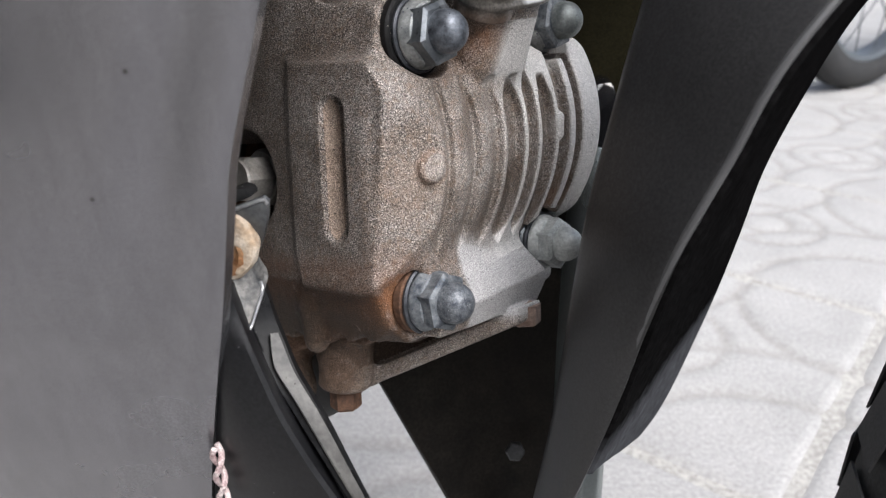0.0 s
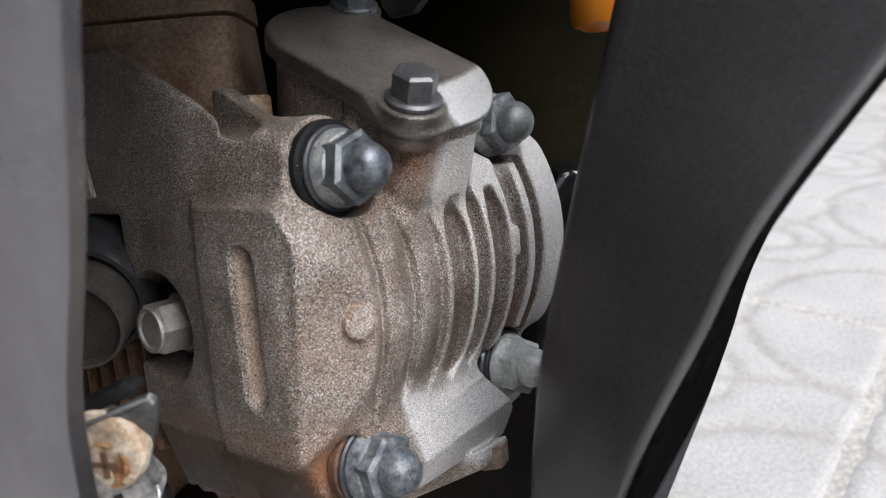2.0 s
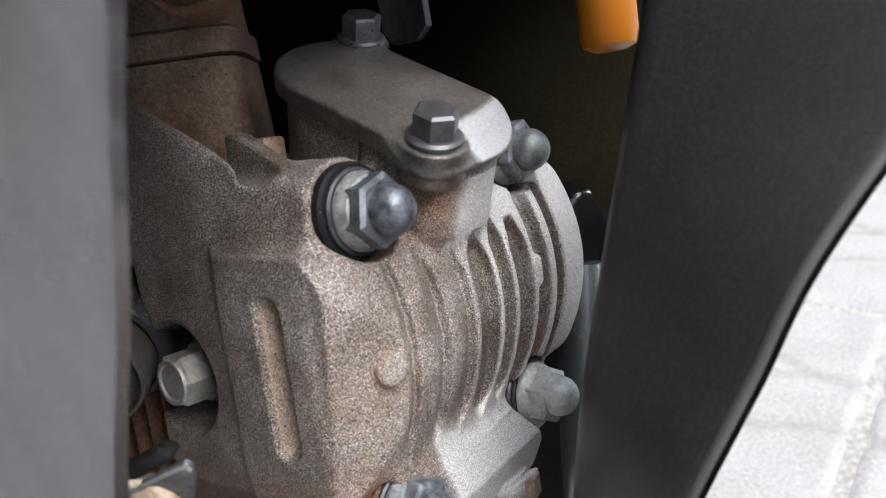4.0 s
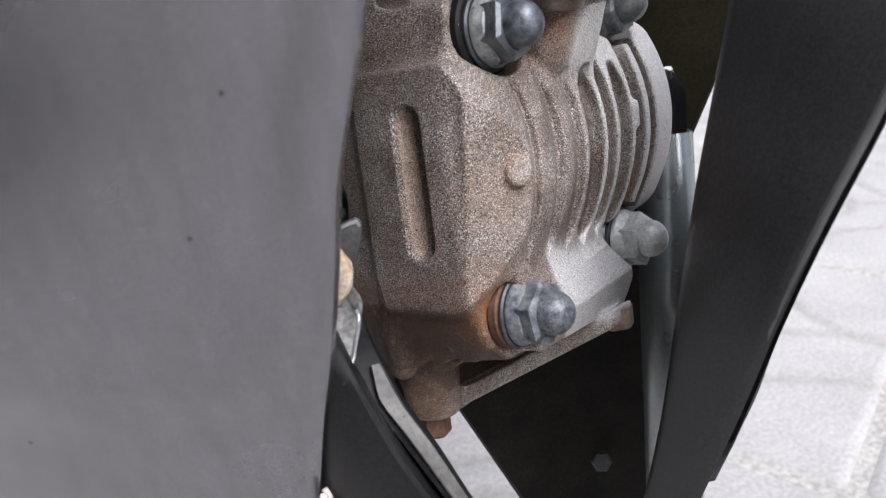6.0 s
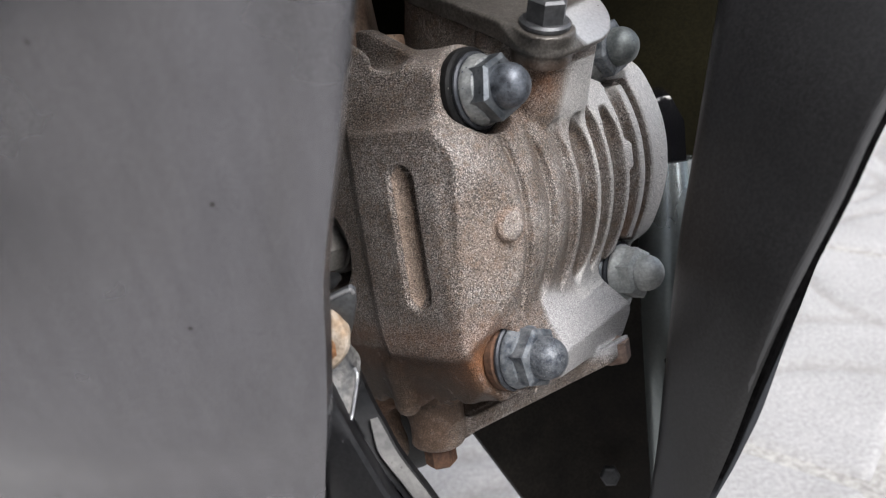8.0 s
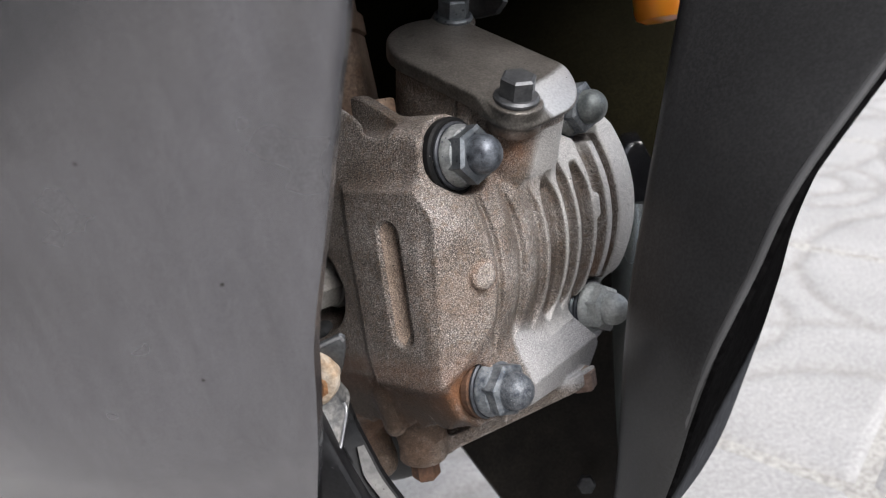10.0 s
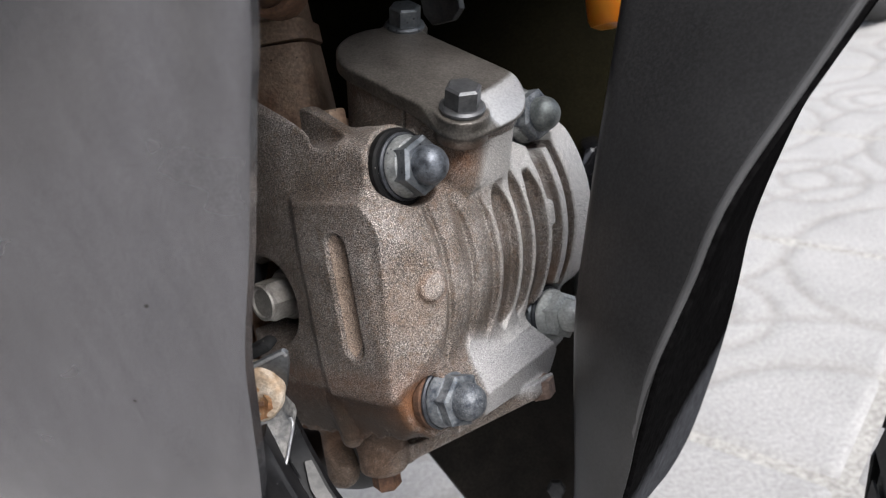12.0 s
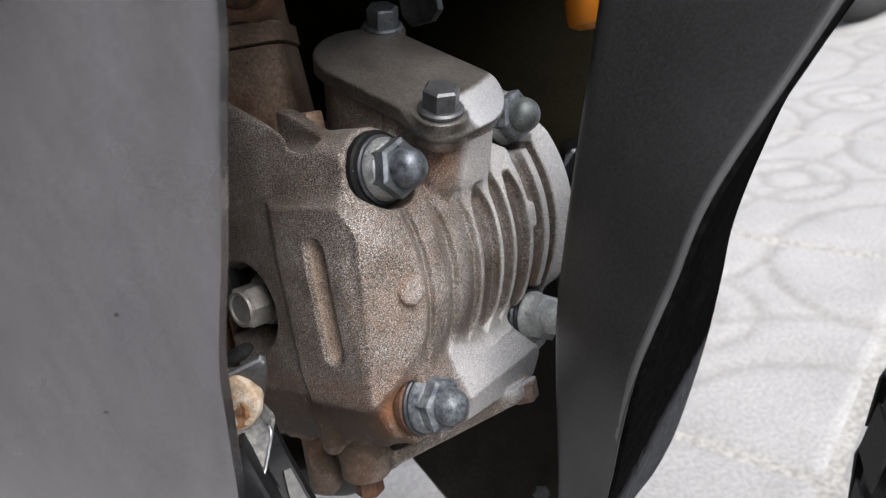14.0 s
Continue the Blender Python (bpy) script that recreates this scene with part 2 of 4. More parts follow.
ab.inputs["Base Color"].default_value, ab.inputs["Roughness"].default_value = (0.52, 0.18, 0.014, 1), 0.3
ab.inputs["Subsurface Weight"].default_value, ab.inputs["Subsurface Scale"].default_value = 0.4, 0.004


# ---- mesh helpers ----
def link_part(name, me, material, parent, label="", smooth=True, kind=""):
    me.materials.append(material)
    me.update()
    co = np.empty(len(me.vertices) * 3)
    me.vertices.foreach_get("co", co)
    mid = co.reshape(-1, 3).mean(0)
    me.transform(Matrix.Translation(-Vector(mid)))
    if smooth:
        me.shade_smooth()
    ob = new(name, me)
    if parent:
        ob.parent = parent
        ob.matrix_parent_inverse = Matrix.Translation(parent_place(parent)).inverted()
    ob.location = mid
    return tagged(ob, label, kind=kind)


PLACES = {}


def parent_place(ob):
    return Vector(PLACES[ob.name])


def part(name, bm, material, parent=None, label="", smooth=True, sharp=35, kind=""):
    bmesh.ops.recalc_face_normals(bm, faces=bm.faces)
    me = bpy.data.meshes.new(name)
    for e in bm.edges:
        if len(e.link_faces) == 2 and e.calc_face_angle(0) > radians(sharp):
            e.smooth = False
    bm.to_mesh(me)
    bm.free()
    ob = link_part(name, me, material, parent, label, smooth, kind)
    PLACES[ob.name] = world_place(ob)
    return ob


def world_place(ob):
    p = Vector(ob.location)
    if ob.parent:
        p = parent_place(ob.parent) + ob.matrix_parent_inverse @ p
    return tuple(p)


def frame_of(axis, up=(0, 0, 1)):
    z = Vector(axis).normalized()
    x = Vector(up).cross(z)
    if x.length < 1e-4:
        x = Vector((1, 0, 0))
    x.normalize()
    return x, z.cross(x), z


def rings(bm, loops, closed=True, cap=True):
    """Skin a row of point loops."""
    made = [[bm.verts.new(p) for p in loop] for loop in loops]
    n = len(made[0])
    for a, b in zip(made, made[1:]):
        for i in range(n if closed else n - 1):
            bm.faces.new((a[i], a[(i + 1) % n], b[(i + 1) % n], b[i]))
    if cap and closed:
        bm.faces.new(made[0])
        bm.faces.new(made[-1])
    return made


def turned(bm, base, axis, profile, seg=28, phase=0.0):
    """A turned piece: profile of (radius, height along the axis) from base."""
    x, y, z = frame_of(axis)
    base = Vector(base)
    loops = [[base + z * h + (x * math.cos(a) + y * math.sin(a)) * max(r, 1e-5) for a in (phase + i * math.tau / seg for i in range(seg))] for r, h in profile]
    rings(bm, loops)


def sweep(bm, path, radius, seg=12):
    path = [Vector(p) for p in path]
    loops = []
    for i, p in enumerate(path):
        d = path[min(i + 1, len(path) - 1)] - path[max(i - 1, 0)]
        x, y, _ = frame_of(d, (0.31, 0.2, 0.93))
        r = radius[i] if isinstance(radius, (list, tuple)) else radius
        loops.append([p + (x * math.cos(a) + y * math.sin(a)) * r for a in (j * math.tau / seg for j in range(seg))])
    rings(bm, loops)


def smooth_line(points, steps):
    """Catmull-Rom through the points."""
    pts = [Vector(p) for p in points]
    pts = [2 * pts[0] - pts[1]] + pts + [2 * pts[-1] - pts[-2]]
    out = []
    for k in range(steps + 1):
        u = k / steps * (len(pts) - 3)
        i = min(int(u), len(pts) - 4)
        f = u - i
        a, b, c, d = pts[i:i + 4]
        out.append(0.5 * ((2 * b) + (c - a) * f + (2 * a - 5 * b + 4 * c - d) * f * f + (3 * b - a - 3 * c + d) * f ** 3))
    return out


def slab(bm, outline, depth, bevel=0.0):
    """A plate: flat outline pushed along depth, with its edges bevelled."""
    vs = [bm.verts.new(p) for p in outline]
    f = bm.faces.new(vs)
    r = bmesh.ops.extrude_face_region(bm, geom=[f])
    top = [g for g in r["geom"] if isinstance(g, bmesh.types.BMVert)]
    bmesh.ops.translate(bm, verts=top, vec=Vector(depth))
    if bevel:
        es = {e for v in vs + top for e in v.link_edges}
        bmesh.ops.bevel(bm, geom=list(es), offset=bevel, segments=2, affect="EDGES", profile=0.6)


def sheet(bm, rows, thick):
    """A curved shell from rows of points, given a thickness along its normals."""
    nr, nc = len(rows), len(rows[0])
    grid = [[Vector(p) for p in row] for row in rows]

    def normal(i, j):
        a = grid[min(i + 1, nr - 1)][j] - grid[max(i - 1, 0)][j]
        b = grid[i][min(j + 1, nc - 1)] - grid[i][max(j - 1, 0)]
        n = a.cross(b)
        return n.normalized() if n.length > 1e-12 else Vector((0, 0, 1))

    front = [[bm.verts.new(grid[i][j]) for j in range(nc)] for i in range(nr)]
    back = [[bm.verts.new(grid[i][j] + normal(i, j) * thick) for j in range(nc)] for i in range(nr)]
    for i in range(nr - 1):
        for j in range(nc - 1):
            bm.faces.new((front[i][j], front[i][j + 1], front[i + 1][j + 1], front[i + 1][j]))
            bm.faces.new((back[i][j], back[i + 1][j], back[i + 1][j + 1], back[i][j + 1]))
    for i in range(nr - 1):
        for j in (0, nc - 1):
            bm.faces.new((front[i][j], front[i + 1][j], back[i + 1][j], back[i][j]))
    for j in range(nc - 1):
        for i in (0, nr - 1):
            bm.faces.new((front[i][j], front[i][j + 1], back[i][j + 1], back[i][j]))


# ---- the engine's own axes: x along the cylinder to the front, y across the bike, z up the leaning engine; millimetres ----
EX, EY, EZ = Vector((0.770, -0.610, 0.188)), Vector((0.637, 0.749, -0.182)), Vector((-0.030, 0.260, 0.965))
EO = Vector((0.0063, 0.1893, 0.3894))


def eng(x, y, z):
    return EO + (EX * x + EY * y + EZ * z) * 0.001


def engd(x, y, z):
    return (EX * x + EY * y + EZ * z).normalized()


SHEAR = 0.12
NUTS = [(-24.5, 27.0), (-24.5, -33.0), (24.5, 32.8), (24.5, -26.5)]
CAP_N = Vector((0.449, -0.249, 0.858))
CAP_A = Vector((-0.886, 0.0, 0.464))
CAP_B = CAP_N.cross(CAP_A)
CAP_C = Vector((15, -9, 40))


def cap_point(a, b, n):
    return CAP_C + CAP_A * a + CAP_B * b + CAP_N * n


# ---- a cast body from blended solids ----
def smin(a, b, k):
    h = np.clip(0.5 + 0.5 * (b - a) / k, 0, 1)
    return b * (1 - h) + a * h - k * h * (1 - h)


def smax(a, b, k):
    return -smin(-a, -b, k)


def capsule(X, Y, Z, a, b, r):
    d = [q - p for p, q in zip(a, b)]
    ll = sum(v * v for v in d)
    t = np.clip(((X - a[0]) * d[0] + (Y - a[1]) * d[1] + (Z - a[2]) * d[2]) / ll, 0, 1)
    return np.sqrt((X - a[0] - d[0] * t) ** 2 + (Y - a[1] - d[1] * t) ** 2 + (Z - a[2] - d[2] * t) ** 2) - r


def rod(X, Y, Z, a, axis, length, r, k=1.0):
    n = Vector(axis).normalized()
    px, py, pz = X - a[0], Y - a[1], Z - a[2]
    h = px * n[0] + py * n[1] + pz * n[2]
    rad = np.sqrt(np.maximum(px * px + py * py + pz * pz - h * h, 0)) - r
    return smax(rad, np.abs(h - length / 2) - length / 2, k)


def block(X, Y, Z, c, h, r):
    q = [np.abs(v - m) - (s - r) for v, m, s in zip((X, Y, Z), c, h)]
    out = np.sqrt(sum(np.maximum(v, 0) ** 2 for v in q))
    return out + np.minimum(np.maximum(q[0], np.maximum(q[1], q[2])), 0) - r


def polygon(U, V, pts, k=1.5):
    """A convex outline, its corners given in order with the inside on the left."""
    d = None
    for (a, b), (c, e) in zip(pts, pts[1:] + pts[:1]):
        l = math.hypot(c - a, e - b)
        f = ((U - a) * (e - b) - (V - b) * (c - a)) / l
        d = f if d is None else smax(d, f, k)
    return d


def nets(f, low, step):
    """The surface where f is 0, as quads."""
    s = f < 0
    c = [s[i:s.shape[0] - 1 + i, j:s.shape[1] - 1 + j, k:s.shape[2] - 1 + k] for i in (0, 1) for j in (0, 1) for k in (0, 1)]
    count = sum(v.astype(np.int8) for v in c)
    cells = np.argwhere((count > 0) & (count < 8))
    ids = -np.ones(count.shape, dtype=np.int64)
    ids[tuple(cells.T)] = np.arange(len(cells))
    total, hits = np.zeros((len(cells), 3)), np.zeros(len(cells))
    corners = [(i, j, k) for i in (0, 1) for j in (0, 1) for k in (0, 1)]
    for p in corners:
        for axis in range(3):
            if p[axis]:
                continue
            q = tuple(v + (n == axis) for n, v in enumerate(p))
            a, b = f[tuple((cells + p).T)], f[tuple((cells + q).T)]
            cross = (a < 0) != (b < 0)
            t = np.where(cross, a / np.where(cross, a - b, 1), 0)
            at = cells + np.array(p, float)
            at[:, axis] += t
            total += at * cross[:, None]
            hits += cross
    verts = total / hits[:, None] * step + np.array(low)
    faces = []
    for axis in range(3):
        u, v = [(1, 2), (2, 0), (0, 1)][axis]
        a = [slice(None)] * 3
        b = [slice(None)] * 3
        a[axis], b[axis] = slice(0, -1), slice(1, None)
        e = np.argwhere(s[tuple(a)] != s[tuple(b)])
        e = e[(e[:, u] > 0) & (e[:, v] > 0) & (e[:, u] < f.shape[u] - 1) & (e[:, v] < f.shape[v] - 1)]
        du, dv = np.eye(3, dtype=int)[u], np.eye(3, dtype=int)[v]
        quad = np.stack([ids[tuple((e - du - dv).T)], ids[tuple((e - dv).T)], ids[tuple(e.T)], ids[tuple((e - du).T)]], 1)
        out = s[tuple(e.T)]
        faces.append(np.where(out[:, None], quad, quad[:, ::-1]))
    return verts, np.concatenate(faces)


def cast_part(name, field, low, high, step, material, parent, label="", marks=None, crisp=None):
    ax = [np.arange(a, b, step, dtype=np.float32) for a, b in zip(low, high)]
    X, Y, Z = np.meshgrid(*ax, indexing="ij", sparse=True)
    f = np.broadcast_to(field(X, Y, Z), [len(a) for a in ax]).astype(np.float32)
    verts, faces = nets(f, low, step)
    local = verts
    m = np.array([EX, EY, EZ])
    verts = np.array(EO) + verts @ m * 0.001
    me = bpy.data.meshes.new(name)
    me.from_pydata(verts.tolist(), [], faces.tolist())
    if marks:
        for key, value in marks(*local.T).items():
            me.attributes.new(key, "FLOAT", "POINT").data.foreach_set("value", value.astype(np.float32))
    ob = link_part(name, me, material, parent, label)
    if crisp:
        me.set_sharp_from_angle(angle=radians(crisp))
    PLACES[ob.name] = world_place(ob)
    return ob


# grooves between the fins: middle, width, depth, height at which they end
GROOVES = [(-24.0, 3.6, 2.2, 22.0), (-15.6, 5.0, 2.3, 20.0), (-7.6, 6.6, 2.6, 18.6), (0.6, 7.3, 3.0, 18.2), (7.75, 4.8, 3.1, 21.0), (14.45, 6.4, 3.2, 18.0), (21.55, 5.6, 3.3, 26.0), (28.5, 3.7, 3.4, 29.0)]


def crest_line(Y, zs):
    return 14.0 + 0.05 * (Y + 24) - 0.0135 * (zs - 2) ** 2


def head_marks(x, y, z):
    """Dust in the grooves, rust where water stands, bare metal on the lug and fin edges; shade painted on the skirt,
    left side and slot.
    """
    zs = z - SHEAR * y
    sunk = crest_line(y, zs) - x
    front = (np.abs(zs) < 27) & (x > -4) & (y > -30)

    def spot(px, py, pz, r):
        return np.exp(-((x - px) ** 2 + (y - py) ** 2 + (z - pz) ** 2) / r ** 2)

    grime_shade = np.zeros_like(x)
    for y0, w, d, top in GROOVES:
        grime_shade = np.maximum(grime_shade, np.exp(-((y - y0) / (w * 0.62)) ** 4) * np.clip((sunk - 0.4) / 1.2, 0, 1) * front * (zs < top - 1) * (0.3 if y0 < -5 else 0.44))
    # skirt: dirt, darkened further to stand for the shade under it
    grime_shade = np.maximum(grime_shade, 0.85 * np.clip((-24 - z) / 7, 0, 1) * np.clip((-22 - y) / 4, 0, 1) * np.clip((8 - x) / 5, 0, 1))
    # left side: shading from the fairing, painted in as brown
    grime_shade = np.maximum(grime_shade, 0.58 * np.clip((-x - 12) / 18, 0, 1))
    grime_shade = np.maximum(grime_shade, 0.8 * (z < -34) * (x < 6) * (y > -26) * (z + 41.0 - 0.51 * (x - 12) > 0))
    # upper near side: dirt, browned further to offset the sun's light here
    grime_shade = np.maximum(grime_shade, 0.36 * np.clip((-24 - y) / 5, 0, 1) * np.clip((z - 8) / 8, 0, 1) * np.clip((4 - x) / 5, 0, 1))
    grime_shade = np.maximum(grime_shade, 0.42 * np.exp(-((z + 20) / 9) ** 2) * np.clip((-30 - y) / 4, 0, 1) * np.clip((8 - x) / 6, 0, 1))
    rust = 0.5 * np.exp(-((z + 25.0 - 0.05 * x) / 3.6) ** 2) * np.clip((-30 - y) / 4, 0, 1)
    for px, py, pz, r, k in ((3, -33, -29, 9, 0.95), (4, -20, -24, 6, 0.45), (8, -20, 20, 5, 0.4), (-28, -22, -56, 10, 0.4), (6, -31, -38, 5, 0.5), (-14, -26, -46, 9, 0.55), (-40, -26, -52, 8, 0.6), (12, 26, -14, 8, 0.6), (9, -34, -8, 9, 0.2)):
        rust = np.maximum(rust, k * spot(px, py, pz, r))
    rust = np.maximum(rust, 0.72 * np.exp(-((y + 14) / 5) ** 2 - ((z - 26) / 7) ** 2) * (x > 4))
    rust = np.maximum(rust, 0.3 * np.exp(-((z + 31) / 6) ** 2) * np.clip((-28 - y) / 4, 0, 1))
    rust = np.maximum(rust, 0.09 * (x > -12))
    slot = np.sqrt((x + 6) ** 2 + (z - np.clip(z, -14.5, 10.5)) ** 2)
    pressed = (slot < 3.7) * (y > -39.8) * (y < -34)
    # slot: lit left wall and shadowed floor are painted in by colour
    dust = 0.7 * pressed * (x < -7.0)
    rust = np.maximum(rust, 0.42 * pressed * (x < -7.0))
    grime_shade = np.maximum(grime_shade, 0.5 * pressed * (x > -7.0))
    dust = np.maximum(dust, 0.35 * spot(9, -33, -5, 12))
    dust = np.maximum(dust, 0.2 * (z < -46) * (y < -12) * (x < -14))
    grime_shade = np.maximum(grime_shade, 0.75 * (z < -42) * (y < -8) * (x < -10))
    dust = np.maximum(dust, 0.45 * spot(14, -6, 22, 8))
    pip = np.sqrt((y + 28.3) ** 2 + (z + 2) ** 2)
    rust = np.maximum(rust, 0.4 * np.exp(-((pip - 3.8) / 0.9) ** 2) * (x > 9))
    # flange bar: light on its face painted in as a paler colour
    bar = (np.abs(z + 42.7 - 0.51 * (x - 12)) < 3.4) * np.clip((y + 25) / 6, 0, 1) * np.clip((x + 30) / 9, 0, 1)
    dust = np.maximum(dust, 0.28 * bar)
    grime_shade = grime_shade * (1 - 0.5 * bar)
    chalk = 1.1 * np.clip((-21.5 - 0.3 * np.clip(y, -15, 3) - z) / 6, 0, 1) * np.clip((y + 17) / 3, 0, 1) * np.clip((x + 3) / 4, 0, 1) * np.clip((z + 45) / 4, 0, 1)
    bare = 0.9 * np.clip((0.9 - sunk) / 0.7, 0, 1) * front * np.clip((y + 8) / 10, 0, 1)
    bare = np.maximum(bare, 0.95 * np.clip((zs - 15.5) / 4, 0, 1) * (zs < 31) * np.clip((y + 10) / 4, 0, 1) * (y < 26) * (x > 3))
    bare = np.maximum(bare, 0.2 * (pip < 3.1) * (x > 12.2))
    bare = np.maximum(bare, 1.0 * (y > 30.3) * (sunk < 6) * front)
    bare = np.maximum(bare, 0.1 * bar)
    bare = np.maximum(bare, 1.0 * spot(16.5, 19.3, 5.8, 3.2))
    return {"chalk": chalk, "grime_shade": grime_shade, "rust": rust, "dust": dust, "bare": bare * (1 - 0.8 * np.clip(grime_shade, 0, 1))}


def head_field(X, Y, Z):
    zs = Z - SHEAR * Y
    # block of the head: near side, sloping skirt, raked top, seat of the nuts
    f = smax(-40.0 - Y, -0.96 * (Y + 40) - 0.28 * (Z + 22.5), 0.8)
    f = smax(f, -40.0 + 0.0085 * np.clip(Z - 2, 0, 26) ** 2 * np.clip((X + 42) / 40, 0, 1) ** 2 - Y, 0.8)
    f = smax(f, np.maximum(0.444 * (X + 1) + 0.9 * (Z - 33.8), Z - 57.0), 2.0)
    f = smax(f, X - 3.0, 2.0)
    f = smax(f, smax(Y - 36.0, -40.5 + 0.36 * (X - 2) + 1.3 * np.sin(X * 0.5) - Z, 1.5), 1.5)
    left = np.where(Z > 20, -80.0 - X, -51.0 - X)
    f = np.maximum(f, left)
    # hollow behind the raked rim
    f = smax(f, -block(X, Y, Z, (-45, 5, 60), (39, 41, 26), 2), 2.0)
    # domed front with its slanted flank
    crest = crest_line(Y, zs)
    flank = 13.0 + (Y + 27) * 0.42 + 0.13 * (Z + 2)
    g = smax(X - np.minimum(crest, flank), np.abs(zs - 0.5) - 25.5, 5.0)
    g = smax(g, smax(-40.0 - Y, Y - 39.0, 0.8), 0.8)
    g = smax(g, -20.0 - X, 1.0)
    f = smin(f, g, 4.0)
    # tower under the valve cover, and the boss of its front bolt
    px, py, pz = X - CAP_C[0], Y - CAP_C[1], Z - CAP_C[2]
    a = px * CAP_A[0] + py * CAP_A[1] + pz * CAP_A[2]
    b = px * CAP_B[0] + py * CAP_B[1] + pz * CAP_B[2]
    n = px * CAP_N[0] + py * CAP_N[1] + pz * CAP_N[2]
    run = np.sqrt((a - np.clip(a, 4, 29)) ** 2 + (b + 4) ** 2)
    f = smin(f, smax(run - 13.3, np.abs(n + 21.2) - 17.7, 0.6), 2.0)
    run = np.sqrt((a + 3.5) ** 2 + (b - 5) ** 2)
    f = smin(f, smax(run - 5.2, np.abs(n + 13.2) - 9.5, 1.0), 2.0)
    f = smin(f, capsule(X, Y, Z, (13, -9, 31), (10.5, -8, 23), 4.6), 3.0)
    f = smax(f, -smax(np.abs(a - 12.0) - 0.45, np.maximum(np.abs(n + 9) - 6.0, np.abs(np.abs(b + 4) - 13.3) - 1.2), 0.3), 0.3)
    # grooves between the fins
    for y0, w, d, top in GROOVES:
        over = np.where(zs > 0, top - zs, 25.5 + zs)
        deep = d * np.clip(over / 4.5, -1, 1)
        if y0 < -5:
            deep = deep * np.clip((Y - y0) / w + 0.5, 0, 1)
        half = w / 2 * (0.45 + 0.55 * np.clip(over / 7.0, 0, 1))
        cut = smax(np.abs(Y - y0) - half - 0.1 * (X - crest), crest - deep - X, 0.5)
        f = smax(f, -smax(cut, -over - 0.5, 1.5), 0.35)
    f = smin(f, capsule(X, Y, Z, (15.2, 19.3, 3.5), (15.3, 19.3, 8.0), 1.5), 0.8)
    # studs' seats
    for y, z in NUTS:
        f = smin(f, rod(X, Y, Z, (-30, y, z), (1, 0, 0), 33.0, 10.6, 1.5), 3.0)
        f = np.maximum(f, -rod(X, Y, Z, (2.6, y, z), (1, 0, 0), 30.0, 9.6, 0.5))
    # scalloped lip of the skirt, hollow beneath
    lip = -42.0 + 0.12 * (X - 2) + 0.9 * np.sin(X * 0.75) + 0.5 * np.sin(X * 1.7)
    f = smax(f, np.minimum(np.minimum(lip - Z, -25.0 - Y), -1.0 - X), 1.0)
    # lower front lug and flange
    slant = 5.0 + 0.45 * (-17.0 - Z)
    lug = smax(polygon(Y, Z, [(2.6, -13.4), (-27, -19), (-27, -42), (-3, -42.5), (19.0, -43.5), (20.5, -36.0)], 0.8), np.maximum(X - slant, -6.5 - X), 0.6)
    lug = smax(lug, 0.76 * (X - slant) - 0.65 * (Z + 34.0 - 0.07 * Y), 0.4)
    f = smin(f, lug, 5.0)
    slope = Z + 42.7 - 0.51 * (X - 12)
    f = smin(f, smax(smax(np.abs(slope) - 2.4, np.maximum(Y - 14.0, -16.0 + 0.42 * (X + 34) - Y), 1.0), np.abs(X + 11) - 24.0, 1.0), 1.5)
    core = smax(slope * -1.0, np.maximum(Y - 12.0, -12.0 + 0.42 * (X + 34) - Y), 1.0)
    f = smin(f, smax(core, smax(Z + 30.0, np.abs(X + 12) - 21.0, 1.0), 1.0), 1.5)
    f = smin(f, rod(X, Y, Z, (-29, -20, -63), (0.1, 0, 1), 30.0, 7.5, 2.0), 4.0)
    f = smin(f, capsule(X, Y, Z, (-43, -24, -40), (-44, -24, -66), 5.0), 4.0)
    f = smin(f, capsule(X, Y, Z, (-24, -34, -36), (-24, -33, -46), 3.2), 3.0)
    f = smax(f, -rod(X, Y, Z, (-38, -60, -58), (0, 1, 0), 70.0, 5.0), 2.0)
    # slot pressed in the side, its raised border, and the round pip
    slot = np.sqrt((X + 6) ** 2 + (Z - np.clip(Z, -14.5, 10.5)) ** 2)
    f = smax(f, -smax(slot - 3.6 + np.where(X < -6, 0.75, 0.15) * (Y + 40), Y + 37.2, 0.5), 0.35)
    f = smin(f, rod(X, Y, Z, (10.5, -28.3, -2), (0.92, -0.38, 0), 3.2, 3.2, 0.6), 0.8)
    # round recess of the side bolt
    f = smax(f, -rod(X, Y, Z, (-41, -50, -5.5), (0, 1, 0), 25.0, 12.6), 1.5)
    # rib beside the rim
    f = smin(f, smax(polygon(X, Z, [(-24, 30), (-3, 30), (-7, 37.5), (-20, 45), (-23, 45)], 1.0), np.abs(Y + 28.5) - 2.2, 1.0), 1.5)
    return f


# ---- motorcycle ----
def root(name, place):
    ob = new(name)
    ob.location = place
    PLACES[ob.name] = tuple(place)
    return ob


motorcycle = tagged(root("motorcycle", (0.2, 0.25, 0)), "silver and black parked motorcycle with a dusty air-cooled engine", "motorcycle")
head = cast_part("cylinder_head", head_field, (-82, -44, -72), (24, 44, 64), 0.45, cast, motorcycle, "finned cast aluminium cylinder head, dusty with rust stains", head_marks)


def hexagon(bm, base, axis, flats, height, phase=0.0):
    r = flats / math.sqrt(3) * 0.001
    c = flats / 2 * 0.001 * 0.97
    h = height * 0.001
    turned(bm, base, axis, [(r, 0), (r, h * 0.9), (c, h)], 6, phase)


